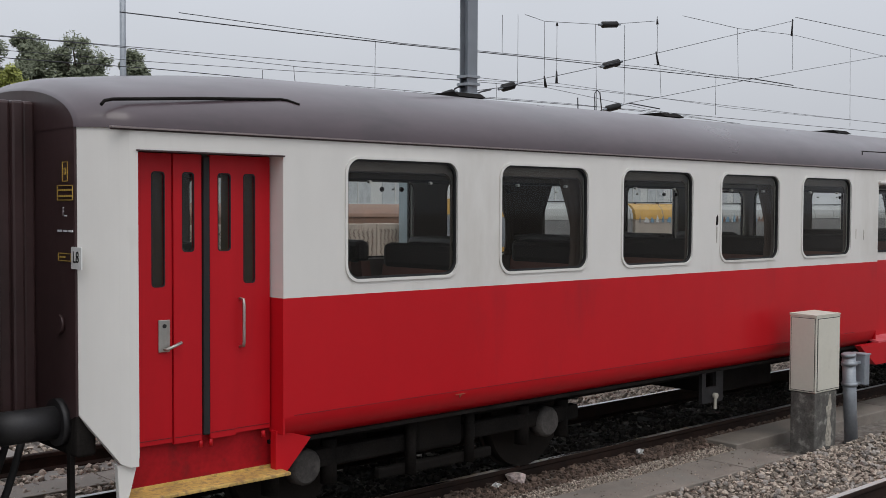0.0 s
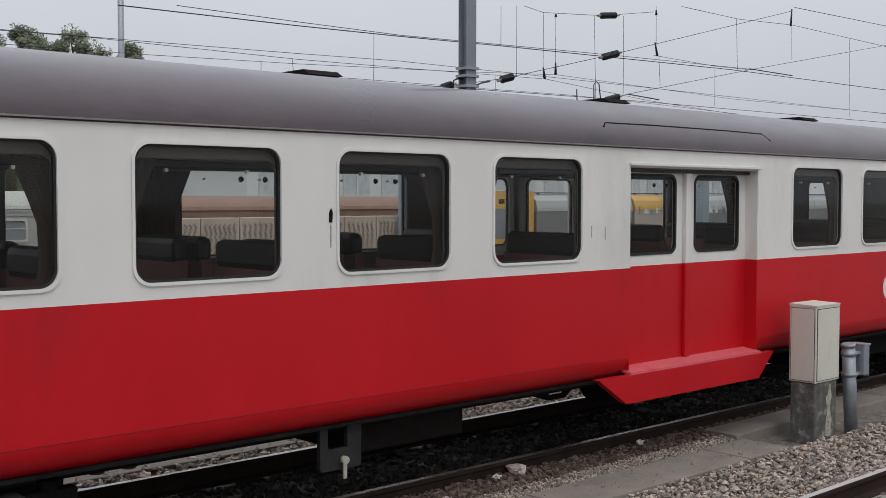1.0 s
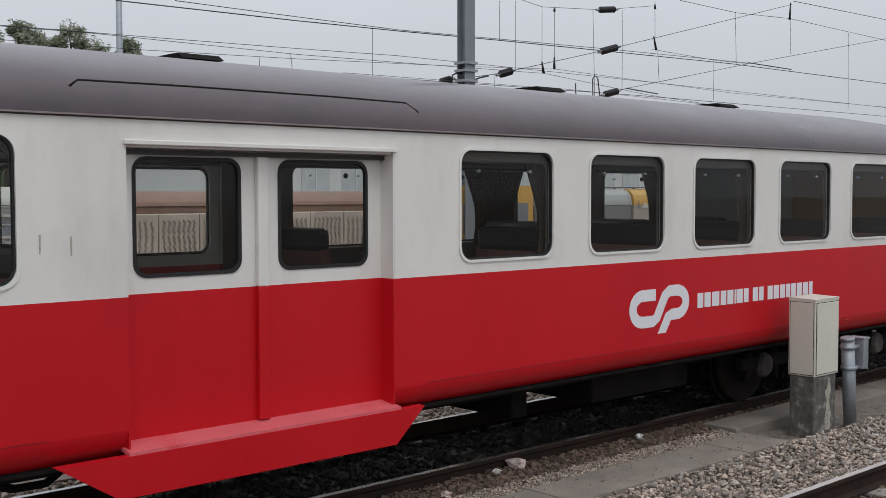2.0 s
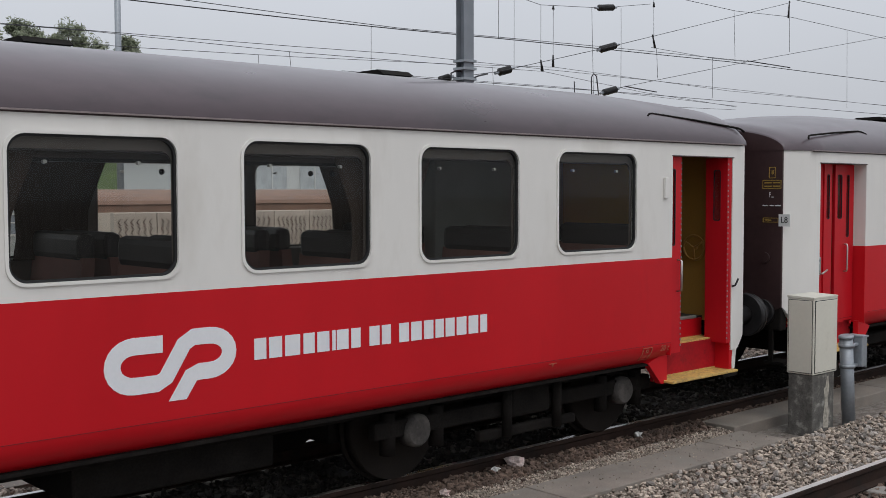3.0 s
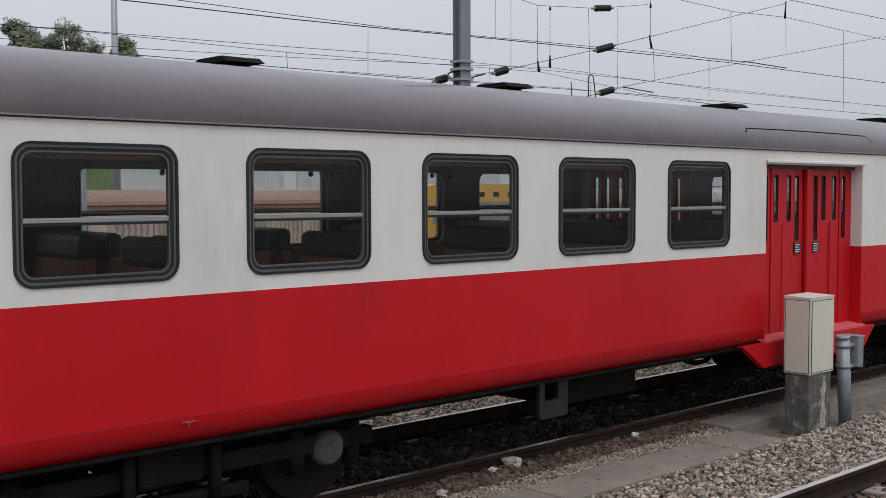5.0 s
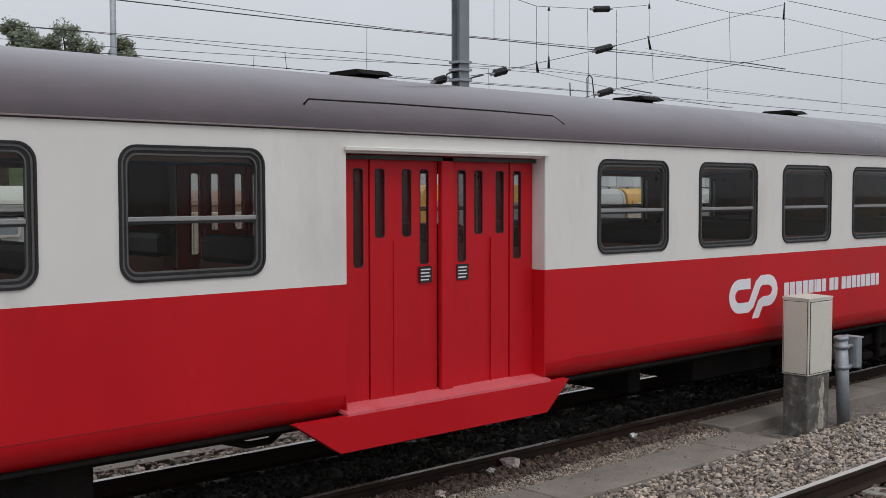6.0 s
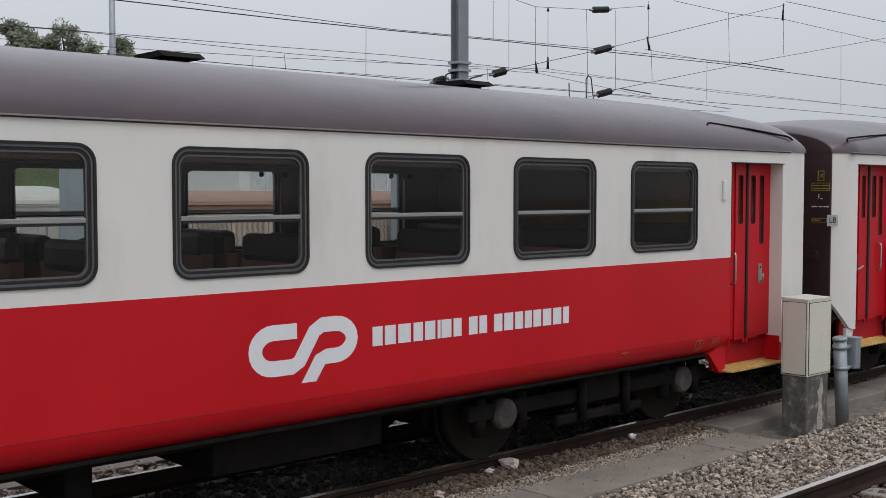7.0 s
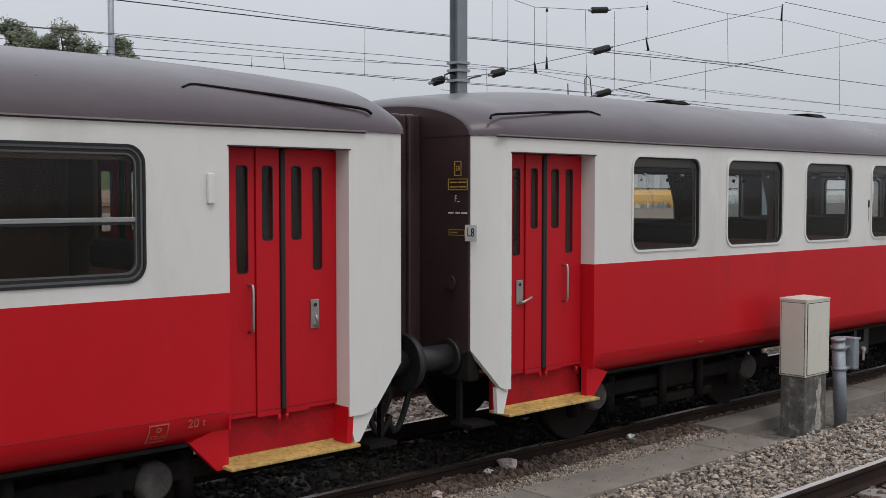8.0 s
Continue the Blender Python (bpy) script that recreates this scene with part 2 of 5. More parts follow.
def tube(bm, pts, r, seg=8, caps=True, mat=0):
    """A round bar along a line of points."""
    pts = [Vector(q) for q in pts]
    rings = []
    for i, q in enumerate(pts):
        d = (pts[min(i + 1, len(pts) - 1)] - pts[max(i - 1, 0)]).normalized()
        a = d.orthogonal().normalized() if i == 0 else (rings[-1][1] - d * rings[-1][1].dot(d)).normalized()
        b = d.cross(a)
        rr = r[i] if isinstance(r, (list, tuple)) else r
        rings.append(([bm.verts.new(q + (a * math.cos(k * math.tau / seg) + b * math.sin(k * math.tau / seg)) * rr) for k in range(seg)], a))
    for (p, _), (q, _) in zip(rings, rings[1:]):
        for k in range(seg):
            f = bm.faces.new((p[k], p[(k + 1) % seg], q[(k + 1) % seg], q[k]))
            f.material_index, f.smooth = mat, True
    if caps:
        bm.faces.new(rings[0][0][::-1]).material_index = mat
        bm.faces.new(rings[-1][0]).material_index = mat
    return bm


def tubed(pts, r, seg=8):
    return tube(bmesh.new(), pts, r, seg)


def prism(bm, outline, axis, a, b, mat=0):
    """A flat outline of (p, q) drawn out along an axis from a to b. axis x: (y, z); y: (x, z); z: (x, y)."""
    def at(p, q, c):
        return {"x": (c, p, q), "y": (p, c, q), "z": (p, q, c)}[axis]
    lo = [bm.verts.new(at(p, q, a)) for p, q in outline]
    hi = [bm.verts.new(at(p, q, b)) for p, q in outline]
    n = len(outline)
    fs = [bm.faces.new(lo[::-1]), bm.faces.new(hi)] + [bm.faces.new((lo[i], lo[(i + 1) % n], hi[(i + 1) % n], hi[i])) for i in range(n)]
    for f in fs:
        f.material_index = mat
    bmesh.ops.recalc_face_normals(bm, faces=fs)
    return bm


def prismed(outline, axis, a, b):
    return prism(bmesh.new(), outline, axis, a, b)


def rounded(x0, x1, z0, z1, r, n=6):
    """A rounded rectangle, counter-clockwise from the lower right corner's lower end."""
    out = []
    for cx, cz, a0 in ((x1 - r, z0 + r, -90), (x1 - r, z1 - r, 0), (x0 + r, z1 - r, 90), (x0 + r, z0 + r, 180)):
        out += [(cx + r * math.cos(radians(a0 + 90 * k / n)), cz + r * math.sin(radians(a0 + 90 * k / n))) for k in range(n + 1)]
    return out


def holed(bm, x0, x1, z0, z1, hole, y, depth, n=6, mat=0, mat_in=None):
    """A wall cell with a rounded opening that goes depth deep into it."""
    corners = [bm.verts.new((x, y, z)) for x, z in ((x1, z0), (x1, z1), (x0, z1), (x0, z0))]
    a, b = zip(*hole)
    ring = [bm.verts.new((p, y, q)) for p, q in hole]
    back = [bm.verts.new((p, y + depth, q)) for p, q in hole]
    m = len(ring)
    for c in range(4):
        base = c * (n + 1)
        for k in range(n):
            bm.faces.new((corners[c], ring[base + k + 1], ring[base + k])).material_index = mat
        nx = (base + n + 1) % m
        bm.faces.new((corners[c], corners[(c + 1) % 4], ring[nx], ring[base + n])).material_index = mat
    for k in range(m):
        bm.faces.new((ring[k], ring[(k + 1) % m], back[(k + 1) % m], back[k])).material_index = mat if mat_in is None else mat_in
    return bm


def ringed(hole_out, hole_in, y0, y1):
    """A flat frame between two rounded outlines, from y0 to y1."""
    bm = bmesh.new()
    m = len(hole_out)
    L = [[bm.verts.new((p, y, q)) for p, q in h] for h, y in ((hole_out, y0), (hole_in, y0), (hole_in, y1), (hole_out, y1))]
    for i in range(4):
        A, B = L[i], L[(i + 1) % 4]
        for k in range(m):
            bm.faces.new((A[k], A[(k + 1) % m], B[(k + 1) % m], B[k])).smooth = False
    bmesh.ops.recalc_face_normals(bm, faces=bm.faces[:])
    return bm


def flat(outline, y):
    bm = bmesh.new()
    bm.faces.new([bm.verts.new((p, y, q)) for p, q in outline])
    return bm


def lettering(text, size, mat, parent, place, turn, name="lettering", width=1.0, label=""):
    """Raised letters of the built-in font, as a mesh."""
    cu = bpy.data.curves.new(name, "FONT")
    cu.body, cu.size, cu.extrude, cu.align_x, cu.align_y = text, size, 0.001, "CENTER", "CENTER"
    tmp = bpy.data.objects.new("tmp", cu)
    scene.collection.objects.link(tmp)
    me = bpy.data.meshes.new_from_object(tmp.evaluated_get(bpy.context.evaluated_depsgraph_get()))
    bpy.data.objects.remove(tmp)
    bpy.data.curves.remove(cu)
    me.materials.clear()
    me.materials.append(M[mat])
    me.transform(Matrix.Diagonal((width, 1, 1, 1)))
    ob = new(name, me)
    ob.parent = parent
    ob.matrix_basis = pose(*place, *turn)
    return tagged(ob, label)


def thing(name, label, category, group="", place=(0, 0, 0)):
    ob = new(name)
    ob.empty_display_size = 0.2
    ob.location = place
    return tagged(ob, label, category, group)


# ---- ground and tracks ----
RAIL = 0.17                      # height of the railheads
g = bmesh.new()
nx = [-400, -60, -10] + [x * 1.0 for x in range(0, 41)] + [80, 200, 900]
ny = [-300, -20] + [1 + 0.5 * k for k in range(0, 40)] + [40, 100, 400, 1500]
gv = [[g.verts.new((x, y, -0.045 + 0.02 * noise.noise(Vector((x * 0.7, y * 0.9, 0))))) for y in ny] for x in nx]
for i in range(len(nx) - 1):
    for j in range(len(ny) - 1):
        g.faces.new((gv[i][j], gv[i + 1][j], gv[i + 1][j + 1], gv[i][j + 1])).smooth = True
ground = part("ground", g, "soil", None, "grey-brown gritty railway ground", category="ground", kind="structure")

RAIL_OUT = [(-0.07, 0), (0.07, 0), (0.07, 0.012), (0.012, 0.03), (0.012, 0.12), (0.034, 0.135), (0.034, 0.165), (0.028, 0.17), (-0.028, 0.17), (-0.034, 0.165), (-0.034, 0.135), (-0.012, 0.12), (-0.012, 0.03), (-0.07, 0.012)]


def track(y_rails, label, shine, x0=-60, x1=160, bed="sleeper", low=0.0):
    root = thing("railway_track", label, "track")
    tagged(root, kind="structure")
    for y in y_rails:
        rail = part("rail", prismed([(y + p, q) for p, q in RAIL_OUT], "x", x0, x1), "rust", root)
        part("railhead", boxed(x0, x1, y - 0.027, y + 0.027, 0.169, 0.1725), shine, rail, "polished running surface")
    mid = sum(y_rails) / 2
    sl = boxed(-0.12, 0.12, -1.25, 1.25, -0.16, 0.0, bevel=0.015)
    me = bpy.data.meshes.new("sleeper")
    sl.to_mesh(me)
    sl.free()
    me.materials.append(M[bed])
    for k in range(50):
        s = new("sleeper", me)
        s.parent, s.location = root, (-3 + 0.6 * k, mid, low)
    return root


TRACK_1 = track((6.95, 8.535), "rusty running rails on concrete sleepers under the coaches", "polish", bed="shaded_sleeper", low=-0.03)
TRACK_0 = track((2.82, 4.47), "rusty rails with a dull worn top beside the gravel", "dull")
TRACK_2 = track((10.30, 11.90), "rusty brown rails on pale gravel beyond the coaches", "rust")


def stones(name, n, xr, yr, z, size, mat, label, seed, rise=0.0):
    """Crushed stone, one mesh of many small angular lumps."""
    rng = np.random.default_rng(seed)
    t = (1 + 5 ** 0.5) / 2
    ico = np.array([(-1, t, 0), (1, t, 0), (-1, -t, 0), (1, -t, 0), (0, -1, t), (0, 1, t), (0, -1, -t), (0, 1, -t), (t, 0, -1), (t, 0, 1), (-t, 0, -1), (-t, 0, 1)]) / 1.9
    tri = np.array([(0, 11, 5), (0, 5, 1), (0, 1, 7), (0, 7, 10), (0, 10, 11), (1, 5, 9), (5, 11, 4), (11, 10, 2), (10, 7, 6), (7, 1, 8), (3, 9, 4), (3, 4, 2), (3, 2, 6), (3, 6, 8), (3, 8, 9), (4, 9, 5), (2, 4, 11), (6, 2, 10), (8, 6, 7), (9, 8, 1)])
    c = np.stack([rng.uniform(*xr, n), rng.uniform(*yr, n), rng.uniform(z - 0.03, z + 0.012, n)], 1)
    c[:, 2] += rise * (c[:, 1] - yr[0]) / (yr[1] - yr[0])
    sc = rng.uniform(*size, (n, 1, 1)) * rng.uniform(0.6, 1.25, (n, 1, 3)) * (1, 1, 0.8)
    v = ico[None] * rng.uniform(0.5, 1.3, (n, 12, 1)) * sc
    a = rng.uniform(0, math.tau, n)
    ca, sa = np.cos(a), np.sin(a)
    b = rng.uniform(-0.7, 0.7, n)
    cb, sb = np.cos(b), np.sin(b)
    x, y, zz = v[..., 0], v[..., 1], v[..., 2]
    y, zz = y * cb[:, None] - zz * sb[:, None], y * sb[:, None] + zz * cb[:, None]
    x, y = x * ca[:, None] - y * sa[:, None], x * sa[:, None] + y * ca[:, None]
    v = (np.stack([x, y, zz], 2) + c[:, None]).reshape(-1, 3)
    f = (tri[None] + 12 * np.arange(n)[:, None, None]).reshape(-1, 3)
    me = bpy.data.meshes.new(name)
    me.from_pydata(v.tolist(), [], f.tolist())
    me.materials.append(M[mat])
    return tagged(new(name, me), label, "gravel", kind="stuff")


stones("ballast_gravel", 27000, (4.5, 26), (4.54, 5.84), 0.0, (0.013, 0.031), "ballast", "loose grey and beige crushed-stone ballast", 1)
shoulder = part("ballast_shoulder", prismed([(6.36, -0.06), (6.40, -0.005), (6.90, 0.05), (6.91, -0.06)], "x", 0.0, 9.93), "soil", None, "grit shoulder banked up against the rail", category="ground", kind="structure")
stones("ballast_gravel", 6500, (3.5, 9.92), (6.40, 6.90), 0.008, (0.014, 0.034), "rusty_ballast", "rust-stained crushed stone along the rail", 2, 0.055)
stones("ballast_gravel", 3600, (9.92, 26), (6.81, 6.91), 0.03, (0.014, 0.030), "rusty_ballast", "rust-stained crushed stone between slabs and rail", 12, 0.02)
stones("ballast_gravel", 16000, (3.8, 9.92), (6.36, 6.56), 0.022, (0.006, 0.013), "ballast", "pale fine grit beside the duct covers", 9, 0.018)
# the coaches' shade is put into this stone's dark colour
stones("ballast_gravel", 6500, (0.5, 20), (7.0, 8.5), -0.01, (0.02, 0.042), "dark_ballast", "crushed stone between the rails, coloured dark as train shade", 3)
stones("ballast_gravel", 15000, (0.5, 22), (8.6, 10.25), -0.01, (0.022, 0.045), "ballast", "pale crushed stone between two tracks", 4)
stones("ballast_gravel", 5200, (2, 20), (10.35, 13.0), -0.01, (0.025, 0.05), "ballast", "pale crushed stone on the far track", 5)
stones("ballast_gravel", 2600, (6, 14), (3.2, 4.42), -0.01, (0.02, 0.042), "rusty_ballast", "brown crushed stone between worn rails", 6)

stones("ballast_gravel", 420, (4.2, 10.0), (5.86, 6.36), 0.034, (0.005, 0.011), "ballast", "scattered grit lying on the duct covers", 14)

bed = thing("ballast_bed", "scatter of single crushed stones on the gravel", "gravel")
tagged(bed, kind="structure")
rs = random.Random(9)
pool = []
for k in range(7):
    bm = bmesh.new()
    bmesh.ops.create_icosphere(bm, subdivisions=1, radius=0.034)
    for v in bm.verts:
        v.co *= rs.uniform(0.6, 1.25)
        v.co.z *= 0.75
    me = bpy.data.meshes.new("stone")
    bm.to_mesh(me)
    bm.free()
    me.materials.append(M["stone"])
    pool.append(me)
for k in range(280):
    st = new("stone", pool[k % 7])
    st.parent = bed
    st.matrix_basis = pose(rs.uniform(7.6, 13.5), rs.uniform(4.56, 5.78), 0.018, rs.uniform(-40, 40), rs.uniform(-40, 40), rs.uniform(0, 360)) @ Matrix.Scale(rs.uniform(0.7, 1.15), 4)

# ---- concrete cable duct ----
duct = thing("cable_duct", "grey concrete cable duct covers set in the ballast", "duct")
tagged(duct, kind="structure")
x = 4.2
k = 0
while x < 10.0:
    ln = min(1.28, 10.06 - x)
    part("cover_slab", boxed(x + 0.006, x + ln - 0.006, 5.83, 6.37, -0.1, 0.022 + 0.004 * (k % 3), bevel=0.008), "concrete", duct)
    x += 1.28
    k += 1
x = 9.95
while x < 27:
    part("wide_slab", boxed(x + 0.008, x + 1.69, 6.30 if x > 10 else 6.385, 6.80, -0.1, 0.07, bevel=0.01), "concrete", duct, "wide raised concrete slab")
    x += 1.7
duct2 = thing("cable_duct", "pale concrete cable duct in the gravel beyond the coaches", "duct")
tagged(duct2, kind="structure")
for k in range(6):
    part("cover_slab", boxed(0.5 + k * 1.0, 1.49 + k * 1.0, 9.40, 9.84, -0.1, 0.015, bevel=0.008), "concrete", duct2)

# ---- trackside cabinet, post, litter ----
cab = thing("trackside_cabinet", "cream metal equipment cabinet on a weathered concrete plinth", "cabinet", place=(10.53, 5.82, 0))
part("plinth", boxed(0.012, 0.465, 0.012, 0.295, -0.1, 0.61, bevel=0.012), "old_concrete", cab, "stained concrete plinth")
part("pale_streak", prismed([(0.25, 0.03), (0.35, 0.02), (0.36, 0.20), (0.33, 0.31), (0.36, 0.44), (0.34, 0.58), (0.31, 0.57), (0.28, 0.46), (0.245, 0.45), (0.27, 0.28), (0.24, 0.15)], "y", 0.011, 0.02), "streak", cab, "pale run of old cement on the plinth")
part("casing", boxed(0.0, 0.49, 0.0, 0.305, 0.615, 1.414, bevel=0.006), "cabinet", cab)
part("lid", prismed([(-0.004, 1.415), (0.309, 1.415), (0.309, 1.440), (-0.004, 1.430)], "x", -0.004, 0.494), "cabinet", cab)
part("door_gap", boxed(0.018, 0.472, -0.003, -0.0005, 0.633, 1.394), "ink", cab, "dark door gap")
part("door", boxed(0.025, 0.465, -0.010, -0.0035, 0.64, 1.387, bevel=0.003), "cabinet", cab)
part("panel_gap", boxed(-0.0035, -0.0005, 0.014, 0.291, 0.629, 1.398), "ink", cab, "dark panel gap")
part("side_panel", boxed(-0.006, -0.001, 0.02, 0.285, 0.635, 1.392, bevel=0.002), "cabinet", cab)
post = thing("signal_post", "short grey steel post with a small clamped junction box", "post", place=(11.44, 5.89, 0))
part("pole", tubed([(0.01, 0, -0.1), (-0.09, 0, 0.925)], 0.072, 16), "galv", post)
part("cap", tubed([(-0.09, 0, 0.925), (-0.093, 0, 0.955), (-0.094, 0, 0.962)], [0.081, 0.080, 0.068], 16), "galv", post)
for z in (0.60, 0.83):
    part("clamp", tubed([(-0.09 * z, 0, z), (-0.094 * z, 0, z + 0.04)], 0.086, 16), "galv", post)
    part("clamp_arm", boxed(-0.02, 0.10, -0.055, -0.015, z + 0.004, z + 0.036, bevel=0.004), "galv", post)
jb = part("junction_box", boxed(0.085, 0.20, -0.10, 0.09, 0.60, 0.93, bevel=0.012), "galv", post)
part("box_lid", boxed(0.20, 0.216, -0.09, 0.08, 0.58, 0.94, bevel=0.006), "galv", jb)
part("box_rim", boxed(0.08, 0.222, -0.106, 0.094, 0.925, 0.945, bevel=0.004), "galv", jb)


def crumple(name, r, place, mat, label, cat, seed, squash=0.6):
    bm = bmesh.new()
    bmesh.ops.create_icosphere(bm, subdivisions=2, radius=r)
    for v in bm.verts:
        v.co *= 0.75 + 0.8 * noise.noise(v.co * (2.2 / r) + Vector((seed, 0, 0)))
        v.co.z *= squash
    ob = part(name, bm, mat, None, label, category=cat)
    ob.location = place
    return ob


crumple("crumpled_wrapper", 0.105, (7.111, 6.84, 0.10), "paper", "crumpled pale pink food wrapper lying on the ballast", "litter", 3)
crumple("white_stone", 0.045, (8.868, 6.80, 0.085), "label", "white pebble lying on the ballast", "stone", 5, 0.8)
crumple("paper_scrap", 0.045, (6.833, 6.80, 0.09), "label", "small white paper scrap on the ballast", "litter", 8)
crumple("paper_scrap", 0.06, (6.05, 6.62, 0.06), "paper", "dirty paper scrap on the ballast", "litter", 11)

# ---- coaches ----
HALF = 1.32                      # half the body's width
END = 11.2                       # body's end, from its middle
BAND, CANT, FOOT = 1.72, 2.82, 0.71
WIN_Z = (1.80, 2.68)
HW = 0.535                       # half a window's width
WINS = [s * (1.765 + 1.575 * k + 0.535) for k in range(5) for s in (-1, 1)]
ROOF_B = 0.55
FAR_SHIFT = 0.17                 # how much further along the far side's windows stand


END_AT = {-1: 11.2, 1: 11.0}      # where the body's sides end
DOOR = {-1: (9.69, 10.77), 1: (9.745, 10.75)}   # the end doors' openings
TAPER = {-1: 0.16, 1: 0.05}      # how far the corner draws in


def drawn_in(bm, m):
    """Draws the corner panel of an end in towards the coach's middle."""
    for v in bm.verts:
        u = max(0.0, (abs(v.co.x) - 10.80) / (END_AT[m] - 10.80))
        v.co.y += TAPER[m] * u ** 1.3
    return bm


def side_profile(z):
    """How far the side lies outwards at a height: it tucks under below the seam."""
    if z >= 0.90:
        return HALF
    u = (0.90 - z) / (0.90 - FOOT)
    return HALF - 0.145 * u * u


def hug(bm):
    """Lays a flat marking against the side where it tucks under."""
    bmesh.ops.subdivide_edges(bm, edges=[e for e in bm.edges if abs(e.verts[0].co.z - e.verts[1].co.z) > 0.05], cuts=6, use_grid_fill=True)
    for v in bm.verts:
        v.co.y += HALF - side_profile(v.co.z) - 0.002
    return bm


def tucked(z):
    """Place across and lean of a marking's lettering at a height on the tucked-under side."""
    u = max(0.0, (0.90 - z) / (0.90 - FOOT))
    return -side_profile(z) - 0.010, 90 + math.degrees(math.atan(0.29 * u / (0.90 - FOOT)))


def side_wall(coach, sign, openings):
    """One side of the body between the end doors, in two paints, with its window openings."""
    y = -HALF
    bm = bmesh.new()
    # white window band: cells round the windows, plain strips between them
    cells = sorted(c - (FAR_SHIFT if sign > 0 else 0) for c in WINS)
    for half in ((-DOOR[-1][0], -1.08), (1.08, DOOR[1][0])):
        mine = [c for c in cells if half[0] < c < half[1]]
        cuts = [half[0]] + [(a + b) / 2 for a, b in zip(mine, mine[1:])] + [half[1]]
        for c, a, b in zip(mine, cuts, cuts[1:]):
            holed(bm, a, b, BAND, CANT, rounded(c - HW, c + HW, *WIN_Z, 0.115), y, 0.055)
        zs = [FOOT, 0.74, 0.78, 0.83, 0.90, BAND]
        xs = [half[0], half[1]]
        for z0, z1 in zip(zs, zs[1:]):
            v = [bm.verts.new((xx, -side_profile(zz), zz)) for xx, zz in ((xs[0], z0), (xs[1], z0), (xs[1], z1), (xs[0], z1))]
            f = bm.faces.new(v)
            f.material_index, f.smooth = 1, z1 <= 0.9
    # above the centre entrance
    f = bm.faces.new([bm.verts.new(q) for q in ((-1.08, y, 2.70), (1.08, y, 2.70), (1.08, y, CANT), (-1.08, y, CANT))])
    bmesh.ops.remove_doubles(bm, verts=bm.verts[:], dist=0.0005)
    if sign > 0:
        bmesh.ops.rotate(bm, verts=bm.verts[:], cent=(0, 0, 0), matrix=Matrix.Rotation(math.pi, 3, "Z"))
    wall = part("side_wall", bm, ("white", "red"), coach, "off-white upper and red lower body side")
    return wall


def place_in(ob, sign):
    """Puts a part made for the near side on the near (-1) or far (1) side."""
    if sign > 0:
        ob.matrix_basis = pose(0, 0, 0, 0, 0, 180) @ ob.matrix_basis
    return ob


def window(coach, c, opening, sign, pane="glass"):
    y = -HALF
    MID = 0.545 * WIN_Z[0] + 0.455 * WIN_Z[1] - 0.012
    rim_o, rim_i = rounded(c - (HW + 0.0130), c + (HW + 0.0130), WIN_Z[0] - 0.013, WIN_Z[1] + 0.013, 0.125), rounded(c - (HW - 0.0070), c + (HW - 0.0070), WIN_Z[0] + 0.008, WIN_Z[1] - 0.008, 0.11)
    if opening:
        def rim(d, r):
            return rounded(c - HW - d, c + HW + d, WIN_Z[0] - d, WIN_Z[1] + d, r)
        fr = part("window", ringed(rim(0.007, 0.12), rim(-0.010, 0.105), y - 0.012, y + 0.03), "rubber", coach, "half-drop window in a black rubber seal")
        part("frame", ringed(rim(-0.0105, 0.105), rim(-0.026, 0.09), y - 0.002, y + 0.035), "alu_dark", fr, "dull aluminium frame")
        part("inner_seal", ringed(rim(-0.0265, 0.09), rim(-0.046, 0.075), y + 0.004, y + 0.035), "rubber", fr)
        part("inner_frame", ringed(rim(-0.0465, 0.075), rim(-0.057, 0.07), y + 0.006, y + 0.035), "alu_dark", fr)
        part("crossbar", boxed(c - (HW - 0.0450), c + (HW - 0.0450), y + 0.006, y + 0.03, MID, MID + 0.03, bevel=0.004), "alu", fr, "aluminium middle rail")
        part("crossbar_seal", boxed(c - (HW - 0.0500), c + (HW - 0.0500), y + 0.010, y + 0.028, MID - 0.017, MID - 0.001), "rubber", fr)
        p1 = part("pane", flat(rounded(c - (HW - 0.0550), c + (HW - 0.0550), MID + 0.015, WIN_Z[1] - 0.055, 0.05), y + 0.022), pane, fr)
        p2 = part("pane", flat(rounded(c - (HW - 0.0550), c + (HW - 0.0550), WIN_Z[0] + 0.055, MID + 0.005, 0.05), y + 0.028), pane, fr)
    else:
        fr = part("window", ringed(rim_o, rim_i, y - 0.013, y + 0.02), "white", coach, "fixed window with a thin white rim")
        part("seal", ringed(rounded(c - (HW - 0.0075), c + (HW - 0.0075), WIN_Z[0] + 0.0085, WIN_Z[1] - 0.0085, 0.11), rounded(c - (HW - 0.0230), c + (HW - 0.0230), WIN_Z[0] + 0.024, WIN_Z[1] - 0.024, 0.10), y + 0.005, y + 0.03), "rubber", fr, "black rubber seal")
        p1 = part("pane", flat(rounded(c - (HW - 0.0210), c + (HW - 0.0210), WIN_Z[0] + 0.022, WIN_Z[1] - 0.022, 0.10), y + 0.02), pane, fr)
        for dx in (-0.30, 0.30):
            part("knob", tubed([(c + dx, y + 0.03, WIN_Z[1] - 0.17), (c + dx, y + 0.06, WIN_Z[1] - 0.17)], 0.012, 10), "steel", fr)
    for o in fr.children:
        if o.name.startswith("pane"):
            o.visible_shadow = False
    return place_in(fr, sign)


